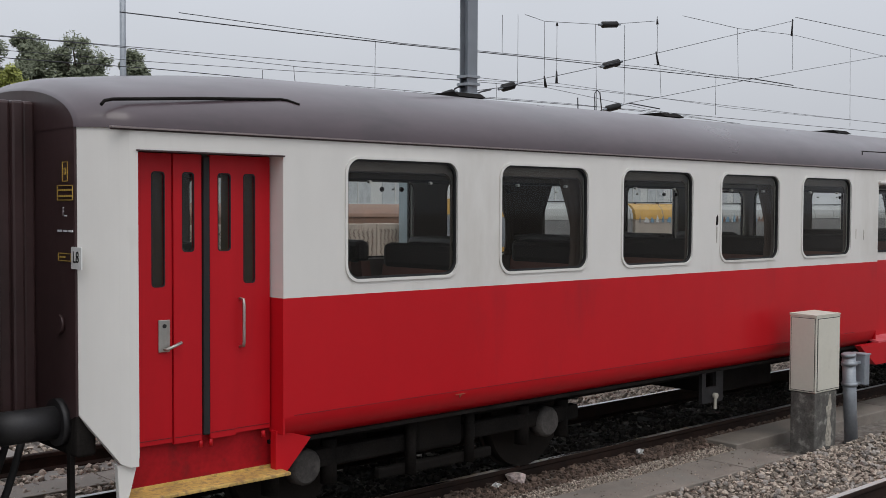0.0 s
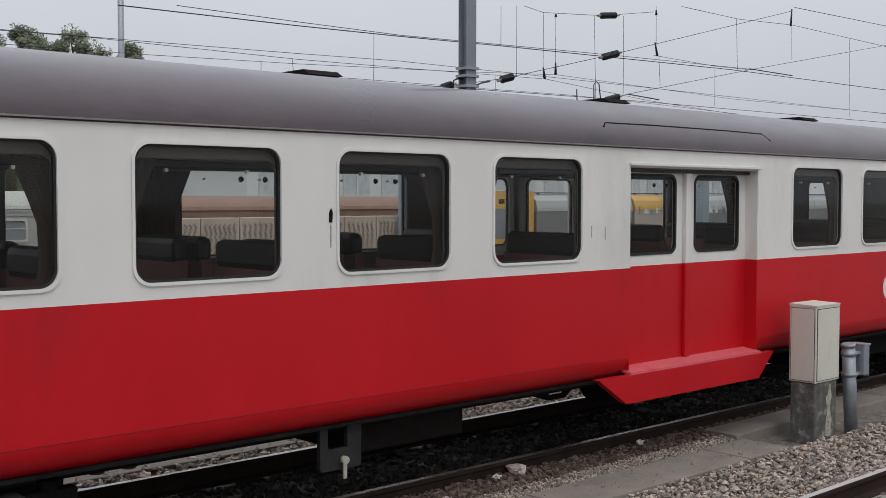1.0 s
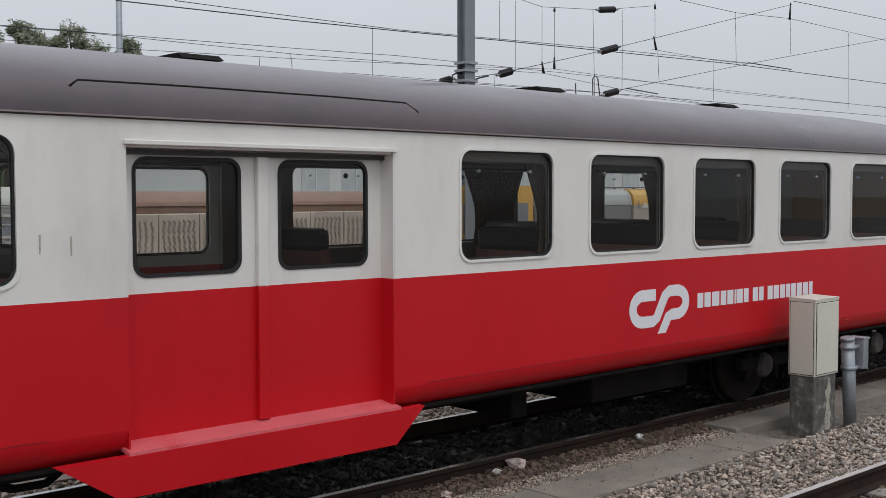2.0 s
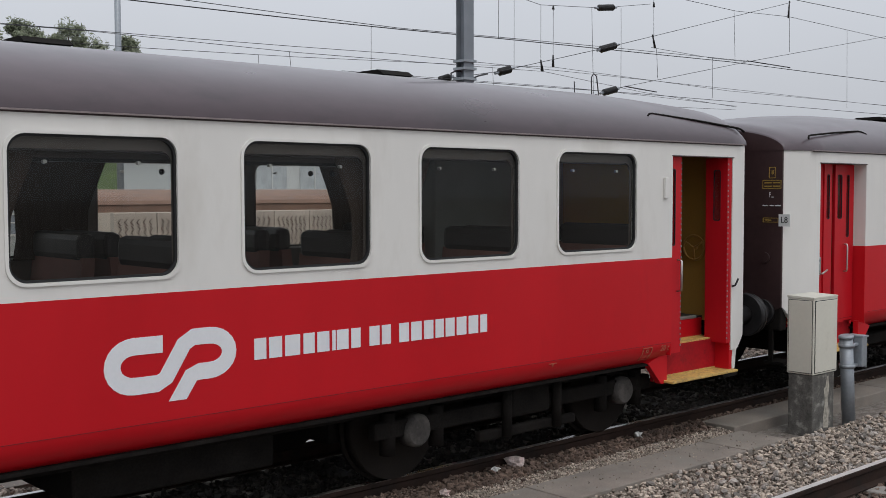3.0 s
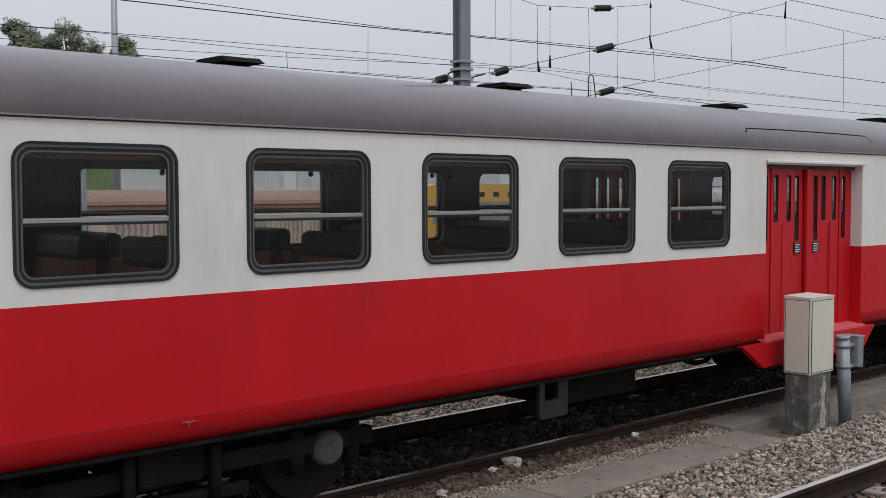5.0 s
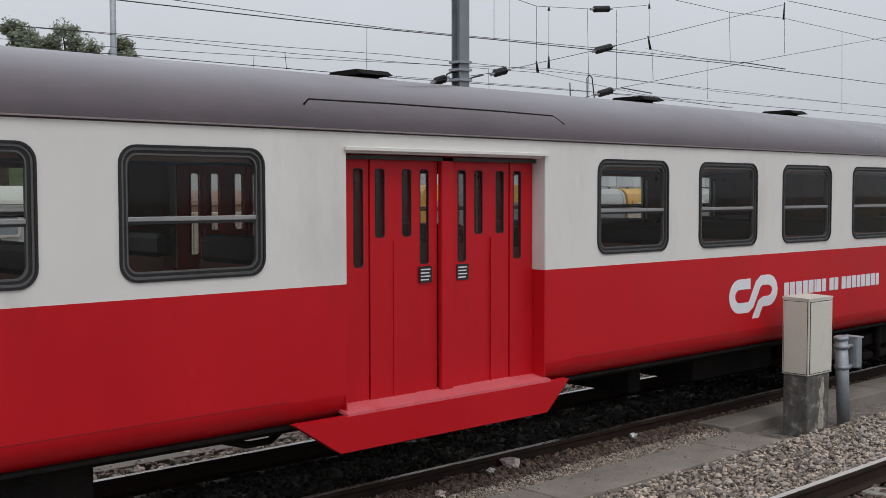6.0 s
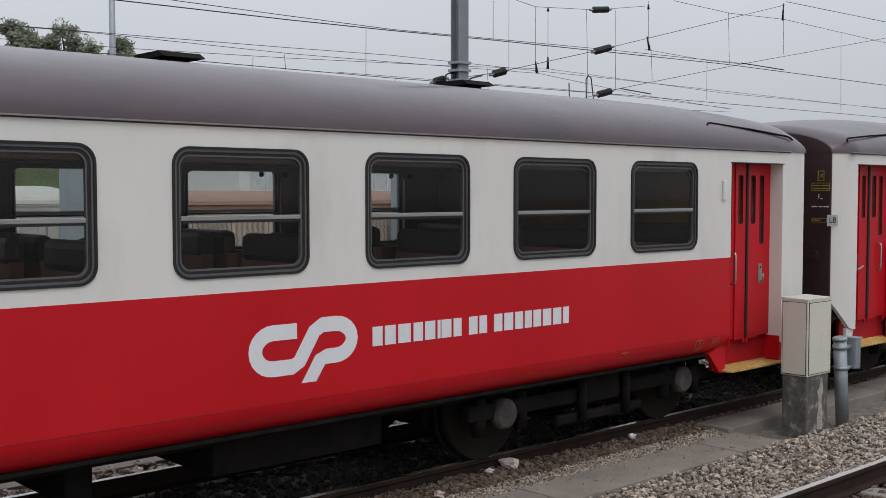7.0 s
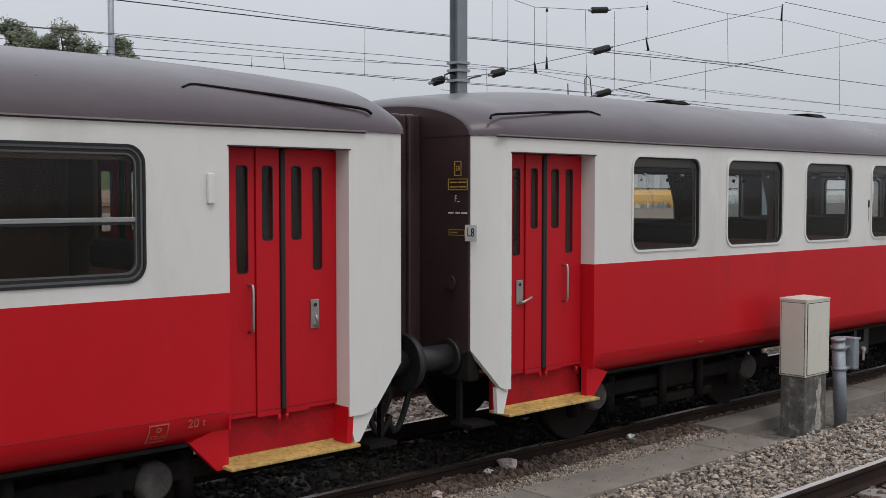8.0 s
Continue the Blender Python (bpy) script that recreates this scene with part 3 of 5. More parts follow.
def leaf(coach, x0, x1, z0, z1, panes, y, mat="door_red", glass="glass_dark", name="door_leaf"):
    """One leaf of a folding door with narrow rounded panes let into it."""
    bm = bmesh.new()
    yb = y + 0.035
    if panes:
        cuts = [x0] + [(a[1] + b[0]) / 2 for a, b in zip(panes, panes[1:])] + [x1]
        for (a, b, za, zb), c0, c1 in zip(panes, cuts, cuts[1:]):
            r = min(0.024, (b - a) * 0.45)
            holed(bm, c0, c1, za - 0.1, min(zb + 0.1, z1), rounded(a, b, za, zb, r, 4), y, 0.03, 4)
            for q0, q1 in ((z0, za - 0.1), (min(zb + 0.1, z1), z1)):
                if q1 - q0 > 0.001:
                    bm.faces.new([bm.verts.new(q) for q in ((c0, y, q0), (c1, y, q0), (c1, y, q1), (c0, y, q1))])
    else:
        bm.faces.new([bm.verts.new(q) for q in ((x0, y, z0), (x1, y, z0), (x1, y, z1), (x0, y, z1))])
    for q in (((x0, y, z0), (x0, y, z1), (x0, yb, z1), (x0, yb, z0)), ((x1, y, z0), (x1, yb, z0), (x1, yb, z1), (x1, y, z1)), ((x0, y, z0), (x0, yb, z0), (x1, yb, z0), (x1, y, z0))):
        bm.faces.new([bm.verts.new(k) for k in q])
    if not panes:
        bm.faces.new([bm.verts.new(q) for q in ((x0, yb, z0), (x0, yb, z1), (x1, yb, z1), (x1, yb, z0))])
    lf = part(name, bm, mat, coach)
    for a, b, za, zb in panes:
        r = min(0.024, (b - a) * 0.45)
        pn = part("pane", flat(rounded(a - 0.002, b + 0.002, za - 0.002, zb + 0.002, r, 4), y + 0.02), glass, lf)
        pn.visible_shadow = False
        part("pane_seal", ringed(rounded(a - 0.0025, b + 0.0025, za - 0.0025, zb + 0.0025, r, 4), rounded(a + 0.004, b - 0.004, za + 0.004, zb - 0.004, r, 4), y - 0.002, y + 0.012), "rubber", lf)
    return lf


def mirrored(x0, x1, m):
    return (x0, x1) if m > 0 else (-x1, -x0)


def entrance(coach, m, sign, state="closed"):
    """An end entrance: m is -1 at the coach's low end, 1 at its high end."""
    made = []
    y = -HALF

    def X(a, b):                       # a, b: distance from the coach's middle
        return (a, b) if m > 0 else (-b, -a)

    def add(*a, **k):
        o = part(*a, **k)
        made.append(o)
        return o

    d = 0.15
    D0, D1 = DOOR[m]
    top = CANT - 0.13
    # wall beyond the door, white from roof to foot, its foot cut slantwise towards the end
    e = END_AT[m]
    low = 0.86 if m > 0 and e < 11.2 else 1.07
    cut = max(e - 0.30, 10.86)
    n = 6
    bm = bmesh.new()
    for i in range(n):
        xa, xb = D1 + (e - D1) * i / n, D1 + (e - D1) * (i + 1) / n

        def foot(xx):
            return 0.73 + (low - 0.73) * ((xx - cut) / (e - cut)) if xx > cut else 0.73
        prism(bm, [(m * xa, foot(xa)), (m * xb, foot(xb)), (m * xb, CANT), (m * xa, CANT)], "y", y, y + 0.05)
    bmesh.ops.remove_doubles(bm, verts=bm.verts[:], dist=0.0005)
    add("end_panel", drawn_in(bm, m), "white", coach, "white corner panel")
    add("corner_skirt", drawn_in(prismed([(m * p, q) for p, q in ((D1 + 0.06, 0.52), (D1 + 0.005, 0.74), (cut + 0.03, 0.745), (D1 + 0.11, 0.53))], "y", y + 0.02, y + 0.06), m), "white", coach, "white foot of the corner panel")
    # lintel over the door and jambs
    a, b = X(D0, D1)
    add("lintel", boxed(a, b, y, y + d + 0.05, top, CANT), "white", coach)
    # the rail's brown carries the shadow line over the door
    add("drip_rail", boxed(a - 0.01, b + 0.01, y - 0.010, y + 0.01, top - 0.011, top, bevel=0.002), "brown", coach, "thin dark drip rail")
    for ex, q, white in ((m * D0, -0.012 * m, False), (m * (D1 - 0.003), 0.012 * m, True)):
        bmj = bmesh.new()
        for z0, z1, mi in ((0.78, BAND, 1), (BAND, top, 0)):
            box(bmj, min(ex, ex + q), max(ex, ex + q), y + 0.001, y + d + 0.03, z0, z1, mat=0 if white else mi)
        add("door_jamb", bmj, ("white", "red"), coach)
    # leaves: their widths and panes
    zd0, zd1 = 0.815, top - 0.01
    za, zb, zt = top - 0.875, top - 0.65, top - 0.13
    yd = y + d
    if m < 0:
        lay = [((D0 + 0.01, 9.985), (9.823, 9.914, za, zt)), ((9.985, 10.187), (10.025, 10.122, zb, zt)), ((10.243, 10.455), (10.302, 10.387, zb, zt)), ((10.455, D1 - 0.01), (10.508, 10.60, za, zt))]
        if state == "ajar":
            lay = [((D0 + 0.01, 9.94), (9.817, 9.88, za, zt)), ((9.94, 10.18), (10.016, 10.116, zb, zt)), ((10.25, 10.435), (10.309, 10.371, zb, zt)), ((10.435, D1 - 0.01), (10.51, 10.604, za, zt))]
    else:
        k = D0 - 9.745
        lay = [((D0 + 0.005, 10.042 + k), (9.896 + k, 9.986 + k, za, zt)), ((10.042 + k, 10.240 + k), (10.097 + k, 10.182 + k, zb, zt)), ((10.285 + k, 10.488 + k), (10.342 + k, 10.426 + k, zb, zt)), ((10.488 + k, D1 - 0.005), (10.538 + k, 10.618 + k, za, zt))]
    if state == "open":
        # two leaves folded beside the near jamb, two folded back into the doorway at the far one
        made.append(leaf(coach, D0 + 0.012, D0 + 0.215, zd0 - 0.03, zd1, [(D0 + 0.045, D0 + 0.115, za, zt)], y + 0.05))
        made.append(leaf(coach, D0 + 0.022, D0 + 0.205, zd0 - 0.01, zd1, [], y + 0.10))
        for dx, panes in ((-0.08, [(-0.165, -0.085, zb, zt)]), (-0.04, [])):
            lf = leaf(coach, -0.26, 0.0, zd0 - 0.01, zd1, panes, 0.0)
            lf.matrix_basis = pose(D1 + dx, y + 0.01, 0, 0, 0, -90)
            made.append(lf)
        for xx, yy in ((D0 + 0.205, y + 0.044), (D1 - 0.075, y + 0.004)):
            pin = add("hinge_pin", boxed(xx - 0.005, xx + 0.005, yy - 0.004, yy + 0.004, 0.85, 0.868), "alu", coach)
            for kk in range(1, 34):
                again = new("hinge_pin", pin.data)
                again.parent = coach
                again.matrix_basis = pose(0, 0, 0.054 * kk)
                made.append(again)
        add("door_hook", tubed([(D1 + 0.005, y - 0.002, 1.39), (D1 + 0.02, y - 0.03, 1.40), (D1 + 0.05, y - 0.045, 1.47)], 0.010, 8), "rubber", coach, "small black hook beside the door")
        hx = D0 + 0.155
        yh = y + 0.05
        add("grab_handle", tubed([(hx, yh, 1.70), (hx, yh - 0.05, 1.69), (hx, yh - 0.05, 1.40), (hx, yh, 1.39)], 0.011, 8), "steel", coach, "steel grab handle")
    else:
        # the leaves of a folding door stand a little askew, their meeting edges outermost
        for kk, ((a0, b0), pn) in enumerate(lay):
            a, b = X(a0, b0)
            pa, pb = X(pn[0], pn[1])
            inset = 0.014 if kk in (1, 2) else 0.0
            made.append(leaf(coach, a + 0.003, b - 0.003, zd0 - 0.012 * (kk in (1, 2)), zd1, [(pa, pb, pn[2], pn[3])], yd - inset))
            ka, kb = X(a0 + 0.008, b0 - 0.008)
            add("toe_seam", boxed(ka, kb, yd - inset - 0.0025, yd - inset + 0.002, zd0 + 0.028, zd0 + 0.033), "seam", coach)
        if state != "ajar":
            a, b = X(lay[1][0][1], lay[2][0][0])
            add("rubber_edge", boxed(a + 0.004, b - 0.004, yd - 0.03, yd + 0.02, zd0 + 0.02, zd1 - 0.01, bevel=0.008), "rubber", coach, "black rubber closing edge")
        for xx in (lay[0][0][0] + 0.06, lay[1][0][1] - 0.01, lay[2][0][0] + 0.01):
            add("hinge_pin", tubed([(m * xx, yd - 0.005, 0.755), (m * xx, yd - 0.005, 0.80)], 0.014, 8), "door_red", coach)
        # grab handle, lock plate with lever
        hx = m * (9.945 if m < 0 else D0 + 0.245)
        add("grab_handle", tubed([(hx, yd, 1.735), (hx, yd - 0.05, 1.73), (hx, yd - 0.055, 1.70), (hx, yd - 0.055, 1.445), (hx, yd - 0.05, 1.415), (hx, yd, 1.405)], 0.011, 8), "steel", coach, "steel grab handle")
        a, b = X(10.477, 10.560) if m < 0 else X(10.503, 10.578)
        lp = add("lock_plate", boxed(a, b, yd - 0.012, yd, 1.415 + CANT - 2.845, 1.625 + CANT - 2.845, bevel=0.004), "steel", coach, "worn steel lock plate")
        cx = (a + b) / 2
        part("lever", tubed([(cx, yd - 0.01, CANT - 1.41), (cx, yd - 0.05, CANT - 1.41), (cx + 0.10 * (m < 0) - 0.03 * (m > 0), yd - 0.06, CANT - (1.37 if m < 0 else 1.325))], 0.011, 8), "steel", lp)
        part("keyhole", tubed([(cx, yd - 0.011, CANT - 1.26), (cx, yd - 0.016, CANT - 1.26)], 0.014, 10), "ink", lp)
    # riser, yellow footboard and its bracket
    a, b = X(D0 - 0.03, D1 + 0.06)
    add("riser", boxed(*X(D0 - 0.03, D1 + 0.03), y + 0.19, y + 0.23, 0.50, 0.835), "grimy_red", coach, "grimy red panel under the door")
    add("footboard", boxed(a, b, y - 0.05, y + 0.20, 0.505, 0.53, bevel=0.006), "yellow", coach, "worn yellow footboard")
    add("footboard_kerb", boxed(*X(D0 - 0.03, D1 - 0.02), y + 0.176, y + 0.189, 0.53, 0.545), "yellow", coach)
    add("step_bracket", prismed([(m * p, q) for p, q in ((D0 - 0.02, 0.80), (D0 - 0.28, 0.72), (D0 - 0.07, 0.50), (D0 + 0.02, 0.50), (D0 + 0.02, 0.80))], "y", y + 0.065, y + 0.13), "red", coach, "red step bracket")
    if m > 0:
        add("step_cheek", prismed([(m * p, q) for p, q in ((D1 - 0.005, 0.80), (D1 + 0.05, 0.80), (D1 + 0.03, 0.532), (D1 - 0.02, 0.532))], "y", y + 0.015, y + 0.188), "red", coach)
    # rain gutter on the roof above the door
    pts = []
    for u, th in ((-0.73, 14.5), (-0.70, 17.5), (-0.64, 19), (0, 25), (0.66, 30), (0.71, 29.5), (0.79, 26)):
        t = radians(th)
        pts.append((m * (10.26 - u), -(HALF + 0.01) * math.cos(t), CANT + (ROOF_B + 0.01) * math.sin(t)))
    add("roof_gutter", tubed(pts, 0.011, 6), "dark", coach, "dark rain gutter over the door")
    for o in made:
        place_in(o, sign)
    return made


def centre_entrance(coach, kind, sign):
    made = []
    y = -HALF
    yd = y + 0.15

    def add(*a, **k):
        o = part(*a, **k)
        made.append(o)
        return o

    add("lintel", boxed(-1.08, 1.08, y + 0.02, yd + 0.03, 2.66, 2.70), "white", coach)
    add("drip_rail", boxed(-1.09, 1.09, y - 0.03, y + 0.02, 2.675, 2.705, bevel=0.005), "white", coach, "white drip rail over the centre door")
    for e in (-1, 1):
        bmj = bmesh.new()
        for z0, z1, mi in ((0.78, BAND, 1), (BAND, 2.70, 0)):
            box(bmj, *sorted((e * 1.08, e * 1.068)), y + 0.001, yd + 0.03, z0, z1, mat=mi)
        add("door_jamb", bmj, ("white", "red"), coach)
    if kind == "blanked":
        bm = bmesh.new()
        w = [(-0.95, -0.17), (0.15, 0.93)]
        cuts = [-1.07, -0.01, 1.07]
        for (a, b), c0, c1 in zip(w, cuts, cuts[1:]):
            holed(bm, c0, c1, BAND, 2.66, rounded(a, b, 1.84, 2.60, 0.09), yd, 0.04)
            f = bm.faces.new([bm.verts.new(q) for q in ((c0, yd, 0.78), (c1, yd, 0.78), (c1, yd, BAND), (c0, yd, BAND))])
            f.material_index = 1
        pnl = add("blanking_panel", bm, ("white", "red"), coach, "blanked centre door in two paints with two windows")
        for a, b in w:
            part("seal", ringed(rounded(a - 0.01, b + 0.01, 1.83, 2.61, 0.095), rounded(a + 0.014, b - 0.014, 1.854, 2.586, 0.08), yd - 0.008, yd + 0.02), "rubber", pnl)
            pn = part("pane", flat(rounded(a, b, 1.84, 2.60, 0.09), yd + 0.015), "glass", pnl)
            pn.visible_shadow = False
        bmp = bmesh.new()
        box(bmp, -0.05, 0.04, yd - 0.045, yd, 0.80, BAND, bevel=0.008, mat=1)
        box(bmp, -0.05, 0.04, yd - 0.045, yd, BAND, 2.64, bevel=0.008, mat=0)
        part("cover_strip", bmp, ("white", "red"), pnl, "vertical cover strip")
    else:
        L = [(-1.065, -0.74, [(-0.885, -0.795, 1.81, 2.55)]), (-0.74, -0.27, [(-0.685, -0.595, 2.03, 2.55), (-0.415, -0.325, 2.03, 2.55)]), (-0.27, -0.04, [(-0.225, -0.135, 1.81, 2.55)]),
             (0.10, 0.33, [(0.175, 0.265, 1.81, 2.55)]), (0.33, 0.78, [(0.375, 0.465, 2.03, 2.55), (0.625, 0.715, 2.03, 2.55)]), (0.78, 1.065, [(0.825, 0.915, 1.81, 2.55)])]
        for i, (a, b, pn) in enumerate(L):
            made.append(leaf(coach, a + 0.004, b - 0.004, 0.79, 2.66, pn, yd - 0.01 * (i % 2)))
            if i in (1, 4):
                made.append(part("fold_bead", boxed((a + b) / 2 - 0.006, (a + b) / 2 + 0.006, yd - 0.018, yd - 0.008, 0.79, 2.0), "door_red", coach))
        add("centre_post", boxed(-0.035, 0.095, yd - 0.05, yd, 0.79, 2.66, bevel=0.01), "door_red", coach, "red post between the two doors")
        for a in (-0.245, 0.16):
            st = add("notice", boxed(a, a + 0.13, yd - 0.018, yd - 0.0105, 1.66, 1.79), "blackplate", coach, "small black notice with pale lines")
            for kk, ln in enumerate((0.085, 0.10, 0.09, 0.10)):
                part("writing_bar", boxed(a + 0.012, a + 0.012 + ln, yd - 0.0195, yd - 0.018, 1.678 + 0.027 * kk, 1.688 + 0.027 * kk), "letter", st)
    # red apron with a ledge whose pale highlight is put into its colour
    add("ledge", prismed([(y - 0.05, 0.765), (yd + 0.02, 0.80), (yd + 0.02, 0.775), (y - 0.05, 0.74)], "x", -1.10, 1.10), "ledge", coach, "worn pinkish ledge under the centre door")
    add("apron", prismed([(-1.57, 0.745), (1.33, 0.745), (1.05, 0.485), (-1.17, 0.485)], "y", y - 0.055, y + 0.02), "red", coach, "slanted red apron under the centre door")
    pts = []
    for u, th in ((-1.40, 18), (-1.33, 23), (-0.6, 24), (0.6, 24), (1.27, 23), (1.35, 15)):
        t = radians(th)
        pts.append((u, -(HALF + 0.01) * math.cos(t), CANT + (ROOF_B + 0.01) * math.sin(t)))
    add("roof_gutter", tubed(pts, 0.011, 6), "dark", coach, "dark rain gutter over the door")
    for o in made:
        place_in(o, sign)


def coach_roof(coach):
    bm = bmesh.new()
    xs = [-END_AT[-1] - 0.02 + d for d in (0, 0.03, 0.07, 0.12, 0.18, 0.24)] + [-10.8, -10.72, -10.4, -10.0, -9.4, -8.8] + [-8 + k for k in range(17)] + [8.8, 9.4, 10.0, 10.5] + [END_AT[1] + 0.02 - d for d in (0.35, 0.18, 0.06, 0)]
    rows = []
    for xx in xs:
        e = max(0.0, (abs(xx) - 9.0) / 2.2)
        b = ROOF_B * (1 - (0.34 if xx < 0 else 0.18) * e ** 1.8)
        drop = 0.0
        over = abs(xx) - (END_AT[1] - 0.16 if xx > 0 else END_AT[-1] - 0.14)
        if over > 0:
            b *= max(0.72, 1 - 6.5 * over * over - 0.2 * over)
        row = []
        for k in range(33):
            t = math.pi * k / 32
            c, s = math.cos(t), math.sin(t)
            hw = HALF + 0.015 - TAPER[-1 if xx < 0 else 1] * max(0.0, (abs(xx) - 10.80) / (END_AT[-1 if xx < 0 else 1] - 10.80)) ** 1.3
            row.append(bm.verts.new((xx, -hw * (abs(c) ** 0.92) * (1 if c >= 0 else -1), CANT + b * s)))
        rows.append(row)
    for p, q in zip(rows, rows[1:]):
        for k in range(32):
            bm.faces.new((p[k], q[k], q[k + 1], p[k + 1])).smooth = True
    for r in (rows[0], rows[-1]):
        bm.faces.new(r).material_index = 1
    bmesh.ops.recalc_face_normals(bm, faces=bm.faces[:])
    roof = part("roof", bm, ("roof", "brown"), coach, "dull grey-mauve painted roof")
    for s in (-1, 1):
        o = part("cantrail_gutter", prismed([(-HALF - 0.026, CANT - 0.004), (-HALF + 0.01, CANT - 0.004), (-HALF + 0.01, CANT + 0.010), (-HALF - 0.026, CANT + 0.006)], "x", -10.95, 10.90), "lip", roof, "painted gutter lip along the roof edge")
        place_in(o, s)
        # thin dark strip stands in for the lip's shadow line
        o = part("gutter_seam", boxed(-10.95, 10.90, -HALF - 0.006, -HALF + 0.004, CANT - 0.014, CANT - 0.0045), "brown", roof, "dark strip drawn as the shadow under the gutter")
        place_in(o, s)
    for vx in VENTS:
        v = bmesh.new()
        prism(v, [(-0.16, 3.30), (0.16, 3.30), (0.15, 3.385), (-0.15, 3.385)], "x", vx - 0.10, vx + 0.10)
        prism(v, [(-0.26, 3.385), (0.26, 3.385), (0.18, 3.43), (-0.18, 3.43)], "x", vx - 0.175, vx + 0.175)
        part("roof_vent", v, "dark", roof, "low dark ventilator hood")
    return roof


VENTS = (-6.87, -3.74, 0.1, 4.05, 7.17)


def seat(coach, x, y, face):
    """A two-place bench; face 1 looks towards high x."""
    root = part("bench_seat", boxed(x - 0.02, x + 0.44, y - 0.47, y + 0.47, 1.20, 1.36, bevel=0.04) if face > 0 else boxed(x - 0.44, x + 0.02, y - 0.47, y + 0.47, 1.20, 1.36, bevel=0.04), "seat", coach, "red-brown bench with black headrests")
    bm = bmesh.new()
    f = face
    out = [(x - 0.02 * f, 1.30), (x + 0.10 * f, 1.30), (x + 0.03 * f, 1.87), (x - 0.07 * f, 1.87)]
    prism(bm, out, "y", y - 0.47, y + 0.47)
    part("backrest", bm, "seat", root)
    part("headrest", boxed(*sorted((x - 0.09 * f, x + 0.05 * f)), y - 0.465, y + 0.465, 1.84, 2.06, bevel=0.055), "head", root)
    part("leg", boxed(x - 0.05, x + 0.05, y - 0.42, y + 0.42, 0.97, 1.22), "inner_dark", root)
    return root


def curtain(coach, x, sign, seed, z0=1.82):
    bm = bmesh.new()
    n = 30
    cols = []
    for k in range(n + 1):
        u = k / n
        row = []
        for j, (z, w) in enumerate(((2.62, 0.47), (2.50, 0.42), (2.36, 0.36), (2.22, 0.31), (2.0, 0.30), (z0, 0.33))):
            row.append(bm.verts.new((x + (u - 0.5) * 2 * w, -HALF + 0.13 + 0.022 * math.sin(u * 62 + seed), z)))
        cols.append(row)
    for p, q in zip(cols, cols[1:]):
        for j in range(5):
            bm.faces.new((p[j], q[j], q[j + 1], p[j + 1])).smooth = True
    bmesh.ops.solidify(bm, geom=bm.faces[:], thickness=0.012)
    return place_in(part("curtain", bm, "curtain", coach, "gathered brown curtain"), sign)


def bogie(coach, x):
    root = part("bogie", boxed(x - 1.75, x + 1.75, -1.12, -1.02, 0.42, 0.56, bevel=0.02), "dark", coach, "black bogie with dusty axleboxes")
    part("side_frame", boxed(x - 1.75, x + 1.75, 1.02, 1.12, 0.42, 0.56, bevel=0.02), "dark", root)
    part("bolster", boxed(x - 0.25, x + 0.25, -1.15, 1.15, 0.40, 0.70, bevel=0.03), "dark", root)
    for ax in (x - 1.315, x + 1.315):
        part("axle", tubed([(ax, -1.05, 0.45), (ax, 1.05, 0.45)], 0.07, 10), "wheel", root)
        for s in (-1, 1):
            yy = s * 0.79
            bm = bmesh.new()
            tube(bm, [(ax, yy - 0.06, 0.45), (ax, yy + 0.06, 0.45)], 0.445, 28)
            tube(bm, [(ax, yy - s * 0.06, 0.45), (ax, yy - s * 0.09, 0.45)], 0.475, 28)
            part("wheel", bm, "wheel", root)
            part("axlebox", tubed([(ax, s * 1.03, 0.45), (ax, s * 1.13, 0.45), (ax, s * 1.16, 0.45)], [0.14, 0.135, 0.11], 22), "axle", root, "round dusty grey axlebox cover")
            for dx in (-0.26, 0.26):
                part("spring", tubed([(ax + dx, s * 1.06, 0.28), (ax + dx, s * 1.06, 0.62)], 0.065, 10), "dark", root)
    for dx in (-0.32, 0.32):
        part("damper", tubed([(x + dx, -1.16, 0.25), (x + dx, -1.16, 0.72)], 0.045, 10), "dark", root)
    for a, b in ((-1.85, -0.36), (-0.05, 0.42), (0.62, 1.85)):
        part("transom", boxed(x + a, x + b, -0.65, 0.65, 0.34, 0.86), "dark", root)
    part("brake_beam", boxed(x - 0.62, x + 0.62, -1.13, -1.06, 0.24, 0.33, bevel=0.02), "dark", root)
    return root


